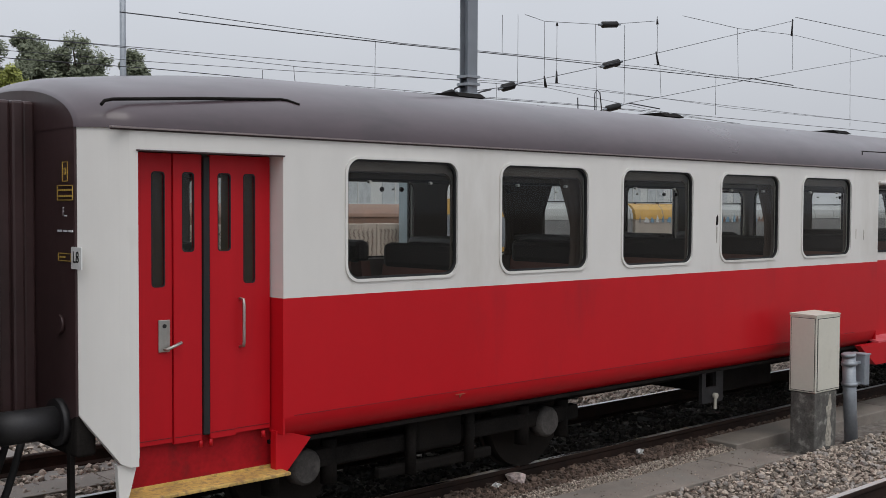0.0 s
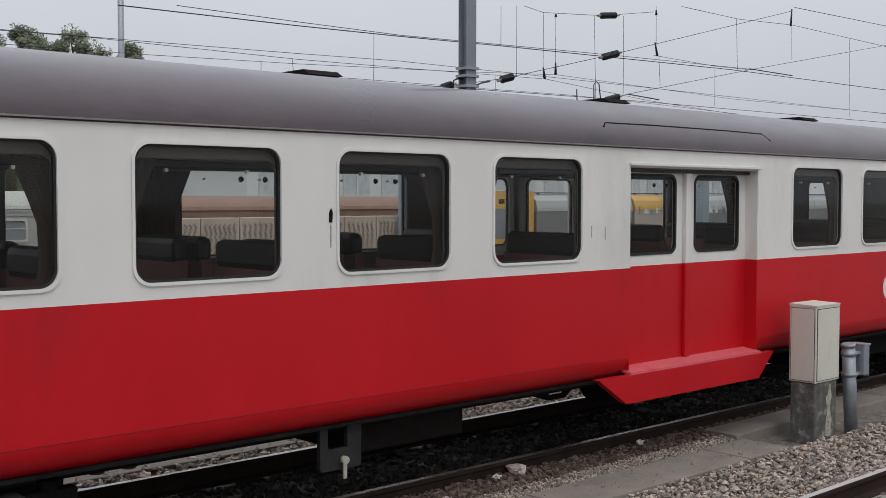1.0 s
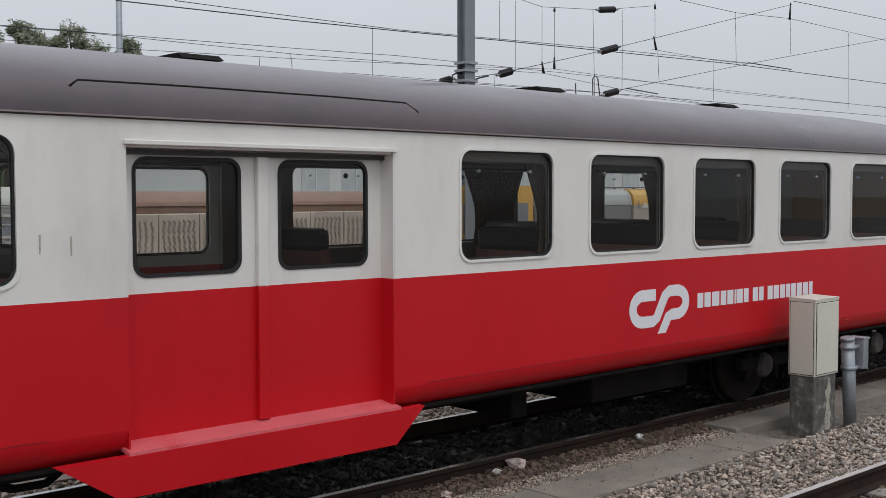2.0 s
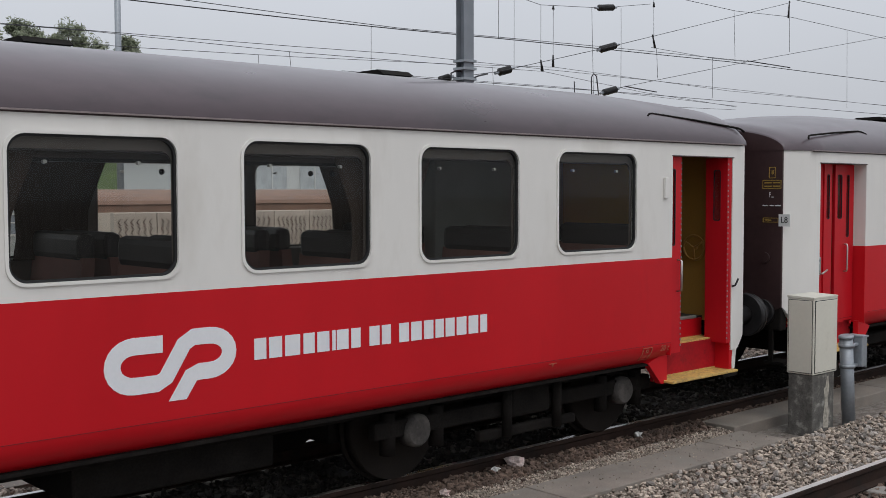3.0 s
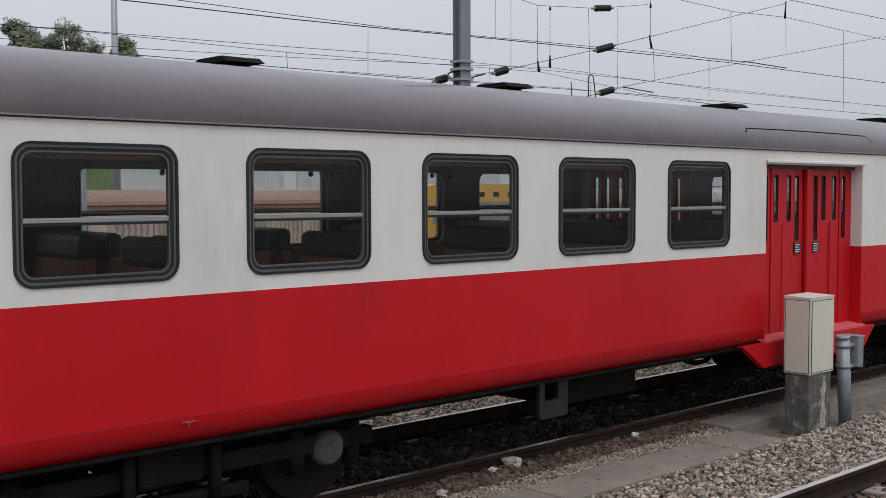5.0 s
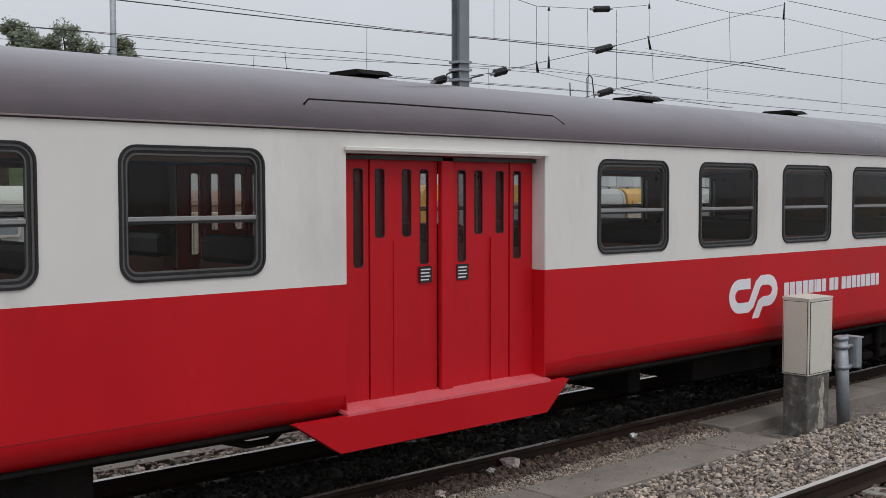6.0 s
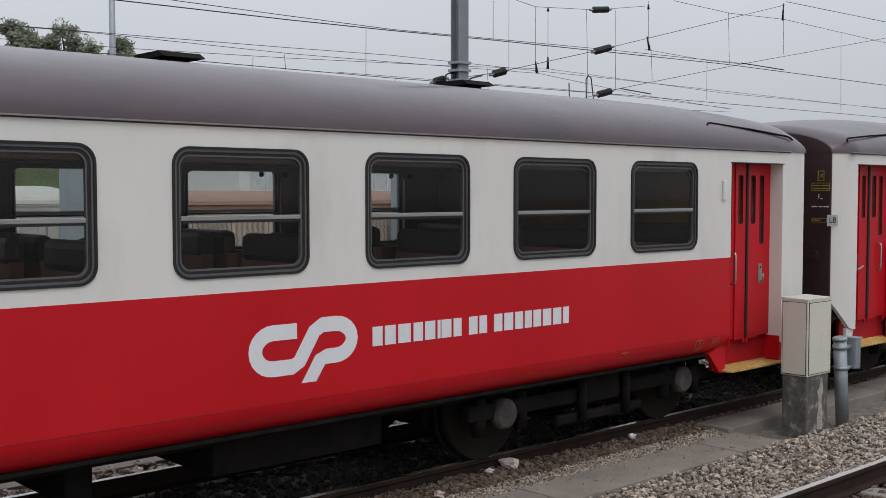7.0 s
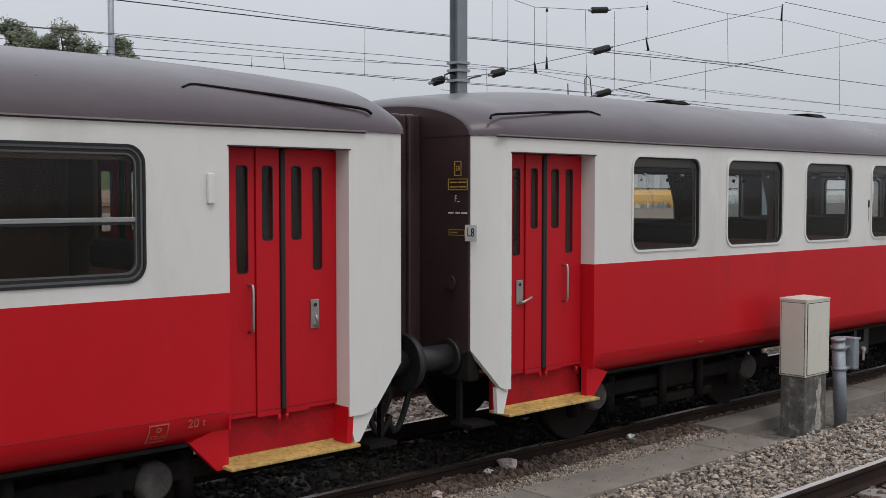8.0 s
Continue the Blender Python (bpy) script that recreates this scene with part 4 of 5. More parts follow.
def coach_end(coach, m, markings, rolls):
    xw = m * END_AT[m]
    bm = bmesh.new()
    # rounded brown end wall with a gangway opening
    out = []
    R = 0.015
    dn = TAPER[m]
    for k in range(7):
        t = radians(15 * k)
        out.append((-HALF + dn + 0.004 + R * (1 - math.cos(t)), R * math.sin(t)))
    for s in (1, -1):
        lo, hi = [], []
        prev = None
        path = [(p, q) for p, q in out] + [(-1.0, R), (-0.75, R), (-0.52, R)]
        for p, q in path:
            ztop = CANT + ROOF_B * (0.48 if m < 0 else 0.60) * math.sqrt(max(0.0, 1 - (p / (HALF - dn)) ** 2)) - 0.01
            v0, v1 = bm.verts.new((xw + m * q, s * p, 1.06 if abs(p) > 1.0 else 1.0)), bm.verts.new((xw + m * q, s * p, ztop))
            if prev:
                bm.faces.new((prev[0], v0, v1, prev[1])).smooth = True
            prev = (v0, v1)
    zt = CANT + ROOF_B * (0.46 if m < 0 else 0.58)
    bm.faces.new([bm.verts.new(q) for q in ((xw + m * R, -0.52, 2.95), (xw + m * R, 0.52, 2.95), (xw + m * R, 0.52, zt), (xw + m * R, -0.52, zt))])
    wall = part("end_wall", bm, "brown", coach, "dark brown end wall")
    # rubber gangway rolls
    if rolls:
        xg = m * 11.425 if m < 0 else m * 11.655
        oval = [(math.cos(k * math.tau / 28), math.sin(k * math.tau / 28)) for k in range(28)]
        for s in (-1, 1):
            part("gangway_roll", prismed([(xg + 0.092 * p, s * 0.48 + 0.12 * q) for p, q in oval], "z", 0.98, 2.90), "rubber", coach, "black rubber gangway roll")
        part("gangway_roll", ringed([(xg + 0.093 * p, 2.945 + 0.135 * q) for p, q in oval], [(xg + 0.082 * p, 2.945 + 0.122 * q) for p, q in oval], -0.63, 0.63), "rubber", coach, "hollow black rubber gangway roll")
        part("gangway_frame", ringed(rounded(-0.56, 0.56, 1.0, 2.98, 0.05, 3), rounded(-0.42, 0.42, 1.05, 2.9, 0.04, 3), 0.0, abs(xg - xw)), "brown", coach, "dark gangway frame").matrix_basis = pose(xw, 0, 0, 0, 0, 90 if m < 0 else -90)
    else:
        for k in range(5):
            xa = xw + m * (R + (0.40 if m < 0 else 0.38) * k / 5)
            part("bellows_fold", boxed(*sorted((xa, xa + m * 0.085)), -0.56 - 0.03 * (k % 2), 0.56 + 0.03 * (k % 2), 0.98, 3.04, bevel=0.02), "brown", coach, "dark brown gangway bellows")
    part("gangway_plate", boxed(min(xw, xw + m * 0.34), max(xw, xw + m * 0.34), -0.6, 0.6, 0.98, 1.02), "dark", coach)
    # buffers, headstock, coupling, hoses
    part("headstock", boxed(*sorted((xw - m * 0.12, xw + m * 0.012)), -1.15, 1.15, 0.80, 1.12, bevel=0.02), "dark", coach)
    xb = m * 11.64
    for s in (-1, 1):
        bf = part("buffer", tubed([(xw + m * 0.01, s * 0.93, 1.0), (xb - m * 0.06, s * 0.93, 1.0)], 0.105, 18), "buffer", coach, "black sprung buffer")
        part("collar", tubed([(xw + m * 0.012, s * 0.93, 1.0), (xw + m * 0.06, s * 0.93, 1.0)], 0.15, 18), "buffer", bf)
        part("buffer_head", tubed([(xb - m * 0.06, s * 0.93, 1.0), (xb - m * 0.012, s * 0.93, 1.0), (xb, s * 0.93, 1.0)], [0.23, 0.24, 0.20], 24), "buffer", bf)
    part("coupling_hook", boxed(*sorted((xw + m * 0.1, m * 11.63)), -0.05, 0.05, 0.90, 1.03, bevel=0.015), "dark", coach)
    for s, dy, dip in ((-1, 0.40, 0.42), (-1, 0.62, 0.36), (1, 0.45, 0.40)):
        pts = [(xw + m * (0.14 + 0.30 * u), s * dy + 0.03 * math.sin(u * 3), 0.86 - (0.86 - dip) * math.sin(u * math.pi * 0.75)) for u in [k / 10 for k in range(11)]]
        part("brake_hose", tubed(pts, 0.026, 8), "rubber", coach, "hanging black brake hose")
    part("end_step", boxed(*sorted((xw - m * 0.25, xw + m * 0.02)), -1.2, -0.95, 0.42, 0.45), "dark", coach)
    part("step_hanger", boxed(*sorted((xw - m * 0.02, xw + m * 0.01)), -1.05, -1.0, 0.42, 0.95), "dark", coach)
    part("inner_bulkhead", boxed(*sorted((m * 9.62, m * 9.66)), -HALF + 0.06, -0.45, 0.97, 2.8), "ochre", coach, "ochre vestibule partition")
    part("inner_bulkhead", boxed(*sorted((m * 9.62, m * 9.66)), 0.45, HALF - 0.06, 0.97, 2.8), "ochre", coach)
    if markings:
        tn = (90, 0, -90 if m < 0 else 90)
        xm = xw + m * (R + 0.004)

        def bars(y0, y1, z0, z1, mat="gold"):
            part("writing_bar", boxed(xm - 0.002, xm + 0.002, y0, y1, z0, z1), mat, wall)

        def framed(y0, y1, z0, z1):
            t = 0.0055
            for q in ((y0, y1, z0, z0 + t), (y0, y1, z1 - t, z1), (y0, y0 + t, z0, z1), (y1 - t, y1, z0, z1)):
                bars(*q)
        lettering("120", 0.062, "gold", wall, (xm, -1.026, 2.575), tn, label="yellow painted speed marking", width=0.45)
        framed(-1.066, -0.986, 2.513, 2.637)
        framed(-1.140, -0.907, 2.396, 2.491)
        for yy, w in ((-1.125, 0.09), (-1.02, 0.09)):
            bars(yy, yy + w, 2.455, 2.466)
            bars(yy, yy + w, 2.418, 2.429)
        lettering("F", 0.075, "letter", wall, (xm, -1.0, 2.325), tn, label="pale painted letter", width=0.7)
        bars(-1.048, -1.018, 2.297, 2.305, "letter")
        for yy, w in ((-1.135, 0.07), (-1.05, 0.05), (-0.975, 0.065)):
            bars(yy, yy + w, 2.20, 2.213, "letter")
        framed(-1.109, -0.917, 2.018, 2.069)
        bars(-1.02, -0.94, 2.038, 2.049)
        part("tail_lamp_disc", tubed([(xm, -0.95, 1.62), (xm - 0.02, -0.95, 1.62)], 0.06, 16), "brown", wall, "dark lamp disc")


def coach_build(name, label, opening, centre, right_door, left_door):
    global WIN_Z, HW, CANT, BAND, ROOF_B, FAR_SHIFT
    FAR_SHIFT = -0.04 if opening else 0.17
    END_AT.update({-1: 11.285, 1: 11.285} if opening else {-1: 11.09, 1: 11.03})
    DOOR[1] = (9.74, 10.75) if opening else (9.71, 10.74)
    # the two kinds differ a little in window size and roof height
    WIN_Z, HW = ((1.815, 2.665), 0.525) if opening else ((1.83, 2.72), 0.548)
    CANT, BAND, ROOF_B = (2.82, 1.705, 0.53) if opening else (2.845, 1.73, 0.53)
    coach = thing(name, label, "railway coach", "coaches of the train")
    for s in (-1, 1):
        side_wall(coach, s, opening)
        for i, c in enumerate(sorted(WINS)):
            window(coach, c - (FAR_SHIFT if s > 0 else 0), opening, s)
        entrance(coach, -1, s, left_door if s < 0 else ("closed"))
        entrance(coach, 1, s, right_door if s < 0 else ("closed"))
        centre_entrance(coach, centre, s)
        # inner lining with the same window openings
        yl = -HALF + 0.07
        for half in ((-9.66, -1.08), (1.08, 9.66)):
            bm = bmesh.new()
            mine = [c - (FAR_SHIFT if s > 0 else 0) for c in sorted(WINS) if half[0] < c < half[1]]
            cuts = [half[0]] + [(a + b) / 2 for a, b in zip(mine, mine[1:])] + [half[1]]
            for c, a, b in zip(mine, cuts, cuts[1:]):
                holed(bm, a, b, 0.97, 2.80, rounded(c - HW, c + HW, WIN_Z[0] - 0.005, WIN_Z[1] - 0.09, 0.09), yl, 0.02)
            bmesh.ops.remove_doubles(bm, verts=bm.verts[:], dist=0.0005)
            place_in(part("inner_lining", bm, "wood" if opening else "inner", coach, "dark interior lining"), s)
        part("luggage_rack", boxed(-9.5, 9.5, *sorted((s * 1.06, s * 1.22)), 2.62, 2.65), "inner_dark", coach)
    for c in sorted(WINS):
        for dx in (-0.13, 0.13):
            part("air_nozzle", tubed([(c + 0.25 + dx, 1.04, 2.545), (c + 0.25 + dx, 1.02, 2.545)], [0.028, 0.020], 12), "rubber", coach)
    coach_roof(coach)
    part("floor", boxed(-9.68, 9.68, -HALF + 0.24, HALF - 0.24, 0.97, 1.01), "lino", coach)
    for m in (-1, 1):
        part("vestibule_floor", boxed(*sorted((m * 9.66, m * (END_AT[m] - 0.05))), -HALF + 0.42, HALF - 0.42, 1.01, 1.05), "lino", coach)
        part("gangway_partition", boxed(*sorted((m * (END_AT[m] - 0.20), m * (END_AT[m] - 0.16))), -HALF + 0.20 + TAPER[m], -0.42, 1.0, 2.8), "ochre", coach, "ochre end partition")
        part("gangway_partition", boxed(*sorted((m * (END_AT[m] - 0.20), m * (END_AT[m] - 0.16))), 0.42, HALF - 0.20 - TAPER[m], 1.0, 2.8), "ochre", coach, "ochre end partition")
        for s in (-1, 1):
            part("sill_strip", boxed(*sorted((m * 9.78, m * 10.70)), *sorted((s * (HALF - 0.44), s * (HALF - 0.398))), 1.032, 1.062, bevel=0.004), "alu", coach, "aluminium edge strip of the vestibule floor")
            part("inner_step", boxed(*sorted((m * 9.78, m * 10.78)), *sorted((s * (HALF - 0.40), s * (HALF - 0.20))), 0.825, 0.85, bevel=0.004), "yellow", coach, "worn yellow inner step")
            part("step_riser", boxed(*sorted((m * 9.76, m * 10.80)), *sorted((s * (HALF - 0.425), s * (HALF - 0.405))), 0.78, 1.03), "red", coach)
    bw = bmesh.new()
    wx = END_AT[1] - 0.24
    tube(bw, [(wx, -0.82 + 0.13 * math.cos(k * math.tau / 20), 1.77 + 0.13 * math.sin(k * math.tau / 20)) for k in range(21)], 0.012, 6)
    for k in range(3):
        a = k * math.tau / 3 + 0.5
        tube(bw, [(wx, -0.82, 1.77), (wx, -0.82 + 0.13 * math.cos(a), 1.77 + 0.13 * math.sin(a))], 0.010, 6)
    tube(bw, [(wx, -0.82, 1.77), (wx + 0.05, -0.82, 1.77)], 0.025, 10)
    part("handbrake_wheel", bw, "ochre", coach, "ochre-painted handbrake wheel")
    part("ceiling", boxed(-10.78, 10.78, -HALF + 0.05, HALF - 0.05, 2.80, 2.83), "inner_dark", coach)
    # seats: benches back to back at the pillars, facing each other at the windows
    for c in sorted(WINS):
        for yy in (-0.76, 0.76):
            seat(coach, c - 0.66, yy, 1)
            seat(coach, c + 0.66, yy, -1)
    if not opening:
        ws = sorted(WINS)
        for i, (a, b) in enumerate(zip(ws, ws[1:])):
            for s in (-1, 1):
                if b - a < 2 and i % 2 == (1 if s < 0 else 0):
                    curtain(coach, (a + b) / 2 * (1 if s < 0 else -1), s, i)
    # underframe
    for s in (-1, 1):
        part("sole_bar", boxed(-9.6, 9.6, s * 1.01 - 0.06, s * 1.01 + 0.06, 0.70, 0.93), "dark", coach)
        part("floor_edge", boxed(-9.7, 9.7, *sorted((s * 1.04, s * 1.24)), 0.695, 0.72), "dark", coach)
    part("underfloor", boxed(-10.9, 10.9, -0.90, 0.90, 0.86, 0.93), "dark", coach)
    part("battery_box", boxed(-4.05, -2.86, -0.98, 1.1, 0.40, 0.86, bevel=0.02), "dark", coach, "black battery box")
    part("equipment_box", boxed(3.86, 5.40, -0.92, 1.0, 0.36, 0.86, bevel=0.02), "dark", coach)
    part("equipment_box", boxed(2.78, 2.98, -0.9, 0.3, 0.36, 0.86, bevel=0.02), "dark", coach)
    part("air_tank", tubed([(-0.7, -0.6, 0.55), (1.5, -0.6, 0.55)], 0.22, 16), "dark", coach)
    part("brake_pipe", tubed([(-10.5, -0.95, 0.62), (10.5, -0.95, 0.62)], 0.025, 6), "dark", coach)
    part("truss_rod", tubed([(-2.3, -0.8, 0.74), (-1.6, -0.8, 0.52), (-1.4, -0.8, 0.52), (-1.1, -0.8, 0.72)], 0.03, 6), "dark", coach)
    hg = part("charging_bracket", ringed(rounded(-4.47, -4.09, 0.36, 0.74, 0.03, 3), rounded(-4.40, -4.22, 0.52, 0.70, 0.01, 3), -HALF + 0.16, -HALF + 0.20), "buffer", coach, "dark bracket with a hanging tag")
    if not opening:
        part("tag", boxed(-4.275, -4.245, -HALF + 0.13, -HALF + 0.15, 0.29, 0.41, bevel=0.004), "tag", hg, "pale hanging tag")
        part("tag_knob", tubed([(-4.26, -HALF + 0.12, 0.43), (-4.26, -HALF + 0.16, 0.43)], 0.03, 10), "tag", hg)
    part("drain_pipe", tubed([(-5.84, -0.4, 0.45), (-5.84, -0.4, 0.88)], 0.055, 10), "axle", coach)
    part("drain_pipe", tubed([(-5.60, -0.4, 0.45), (-5.60, -0.4, 0.88)], 0.055, 10), "axle", coach)
    for x in (-8.0, 8.0):
        bogie(coach, x).matrix_basis = pose(0, 0.08, 0)
    coach_end(coach, -1, True, opening)
    coach_end(coach, 1, False, not opening)
    # seam along the lower side, jacking marks, stencils
    y = -HALF - 0.001
    part("seam", boxed(-9.6, -1.6, y - 0.002, y + 0.004, 0.906, 0.910), "seam", coach)
    part("seam", boxed(1.4, 9.7, y - 0.002, y + 0.004, 0.906, 0.910), "seam", coach)
    for x in (-8.01, 8.0):
        part("jacking_mark", hug(prismed([(x - 0.05, 0.885), (x + 0.05, 0.885), (x + 0.05, 0.877), (x + 0.012, 0.877), (x, 0.85), (x - 0.012, 0.877), (x - 0.05, 0.877)], "y", y - 0.003, y + 0.004)), "stencil", coach, "small yellow jacking mark")
    xs, xt = (9.14, 9.48) if opening else (9.27, 9.60)
    st = part("stencil_frame", hug(ringed(rounded(xs, xs + 0.14, 0.765, 0.89, 0.002, 1), rounded(xs + 0.007, xs + 0.133, 0.772, 0.883, 0.002, 1), y - 0.003, y + 0.004)), "stencil", coach, "yellow stencilled frame")
    part("ring", hug(ringed(rounded(xs + 0.05, xs + 0.09, 0.835, 0.872, 0.018, 4), rounded(xs + 0.059, xs + 0.081, 0.844, 0.863, 0.009, 4), y - 0.003, y + 0.004)), "stencil", st)
    lettering("\u00c1GUA", 0.042, "stencil", st, (xs + 0.07, tucked(0.803)[0], 0.803), (tucked(0.803)[1], 0, 0), label="yellow stencilled word")
    lettering("20 t", 0.085, "stencil", coach, (xt, tucked(0.862)[0], 0.862), (tucked(0.862)[1], 0, 0), label="yellow stencilled weight")
    xp, yp = -END_AT[-1] - 0.01, -HALF + TAPER[-1] - 0.03
    part("plate", boxed(xp - 0.012, xp - 0.002, yp - 0.065, yp + 0.075, 1.975, 2.11), "label", coach, "white destination plate")
    lettering("L8", 0.10, "ink", coach, (xp - 0.014, yp + 0.005, 2.045), (90, 0, -90), label="black plate lettering", width=0.9)
    part("side_bracket", boxed(*((9.57, 9.62) if opening else (9.56, 9.61)), y - 0.03, y, 2.30, 2.50, bevel=0.008), "white", coach, "small white bracket")
    emblem(coach, 3.90, 1.03)
    if not opening:
        part("chipped_catch", prismed([(-4.50, 2.20), (-4.475, 2.20), (-4.47, 2.27), (-4.482, 2.30), (-4.50, 2.27)], "y", y - 0.006, y + 0.01), "dark", coach, "small black window catch")
        for xx, z0, z1 in ((-4.485, 2.02, 2.18), (-1.62, 2.02, 2.13), (-1.43, 2.0, 2.12)):
            part("rust_streak", prismed([(xx - 0.004, z0), (xx + 0.004, z0), (xx + 0.006, z1), (xx - 0.006, z1)], "y", y - 0.002, y + 0.01), "streak", coach, "thin brown rust streak")
    part("compartment", boxed(7.95, 9.30, 0.15, HALF - 0.12, 1.01, 2.79, bevel=0.02), "wood" if opening else "partition", coach, "panelled compartment wall")
    return coach


def emblem(coach, x, z):
    """A flat ribbon emblem and a row of plain bars beside it, in pale paint."""
    w = 0.055
    path = []

    def arc(cx, cz, rx, rz, a0, a1, n):
        for k in range(n + 1):
            a = radians(a0 + (a1 - a0) * k / n)
            path.append((cx + rx * math.cos(a), cz + rz * math.sin(a)))
    path.append((0.40, 0.375))
    arc(0.20, 0.25, 0.145, 0.125, 90, 270, 12)
    path.append((0.36, 0.125))
    path.append((0.42, 0.155))
    path.append((0.55, 0.36))
    path.append((0.62, 0.40))
    arc(0.74, 0.285, 0.145, 0.115, 90, -90, 12)
    path.append((0.66, 0.17))
    path.append((0.60, 0.15))
    path.append((0.50, 0.0))
    y = -HALF - 0.003
    bm = bmesh.new()
    prev = None
    for i, (p, q) in enumerate(path):
        a, b = Vector(path[max(i - 1, 0)]), Vector(path[min(i + 1, len(path) - 1)])
        d = (b - a).normalized()
        nn = Vector((-d.y, d.x)) * w
        if i == len(path) - 1:
            nn = Vector((-w * 1.15, 0))
            nn = -nn
        row = [bm.verts.new((x + p + s * nn.x, yy, z + q + s * nn.y)) for s, yy in ((1, y), (-1, y), (-1, y + 0.0025), (1, y + 0.0025))]
        if prev:
            for k in range(4):
                bm.faces.new((prev[k], prev[(k + 1) % 4], row[(k + 1) % 4], row[k]))
        prev = row
    bmesh.ops.recalc_face_normals(bm, faces=bm.faces[:])
    em = part("emblem", bm, "letter", coach, "pale ribbon-shaped operator emblem")
    # plain bars in place of the operator's name
    cx = x + 1.08
    for word in ((0.10, 0.11, 0.13, 0.10, 0.11, 0.035, 0.11, 0.09), (0.10, 0.09), (0.10, 0.11, 0.10, 0.09, 0.10, 0.11, 0.11, 0.08)):
        for wd in word:
            part("name_bar", boxed(cx, cx + wd - 0.004, y - 0.001, y + 0.002, z + 0.20, z + 0.345), "letter", em)
            cx += wd * 0.19 + wd
        cx += 0.062


CENTRE_Y = 6.35 + HALF
PITCH, FIRST = 23.28, -3.55
COACHES = []
LABEL_A = "red and off-white coach with fixed windows and blanked centre door"
LABEL_B = "red and off-white coach with half-drop windows and folding centre doors"
COACHES.append((coach_build("passenger_coach", LABEL_B, True, "doors", "closed", "closed"), FIRST - PITCH))
COACHES.append((coach_build("passenger_coach", "red and off-white coach with fixed windows and an open end door", False, "blanked", "open", "closed"), FIRST))
COACHES.append((coach_build("passenger_coach", "red and off-white coach with half-drop windows and folding doors ajar", True, "doors", "closed", "ajar"), FIRST + PITCH))
COACHES.append((coach_build("passenger_coach", LABEL_A, False, "blanked", "closed", "closed"), FIRST + 2 * PITCH - 0.055))

# ---- beyond the train ----
mast = thing("catenary", "grey steel catenary mast carrying wires and dark insulators", "catenary")
MX, MY = 15.2, 16.0
mb = bmesh.new()
box(mb, MX - 0.13, MX + 0.13, MY - 0.12, MY - 0.10, -0.1, 9.5)
box(mb, MX - 0.13, MX + 0.13, MY + 0.10, MY + 0.12, -0.1, 9.5)
box(mb, MX - 0.012, MX + 0.012, MY - 0.10, MY + 0.10, -0.1, 9.5)
part("column", mb, "mast", mast, "grey steel H-section column")
for z in (4.75, 4.95, 5.1):
    part("clamp", boxed(MX - 0.17, MX + 0.17, MY - 0.16, MY + 0.16, z, z + 0.05), "galv", mast)

lamp_pole = thing("lighting_pole", "tall slim grey steel pole behind the roofs", "pole", place=(14.6, 29.8, 0))
part("pole", tubed([(0, 0, -0.1), (0, 0, 11.0)], [0.11, 0.08], 12), "galv", lamp_pole)

WALL_Y = 14.0
fence = thing("patterned_wall", "beige patterned concrete screen wall with chevron relief", "wall")
tagged(fence, kind="structure")
rngw = random.Random(5)
for k in range(8):
    x0 = 6.75 + 0.645 * k
    pnl = part("wall_panel", boxed(x0 + 0.006, x0 + 0.639, WALL_Y, WALL_Y + 0.12, -0.1, 2.26, bevel=0.01), "panel", fence)
    bm = bmesh.new()
    dense = k % 3
    for j in range(23):
        z = 0.06 + 0.094 * j
        n = 6 if dense == 0 else 7
        f = (1 if (j // 2) % 2 else -1) * (1 if k % 2 else -1)
        for i in range(n):
            cx = x0 + 0.05 + (0.55 / n) * (i + 0.4)
            for s in (1, -1):
                o = [(cx - f * 0.022, z + s * 0.044), (cx + f * 0.022, z), (cx + f * 0.031, z), (cx - f * 0.013, z + s * 0.044)]
                prism(bm, o, "y", WALL_Y - 0.012, WALL_Y + 0.01)
    part("chevron_relief", bm, "groove", pnl, "dark chevron ribs")


def wheels(thing_, xs, y0, y1):
    """Wheels that carry a parked vehicle down to its rails."""
    for x in xs:
        for y in (y0, y1):
            part("wheel", tubed([(x, y - 0.06, 0.42), (x, y + 0.06, 0.42)], 0.44, 20), "wheel", thing_)


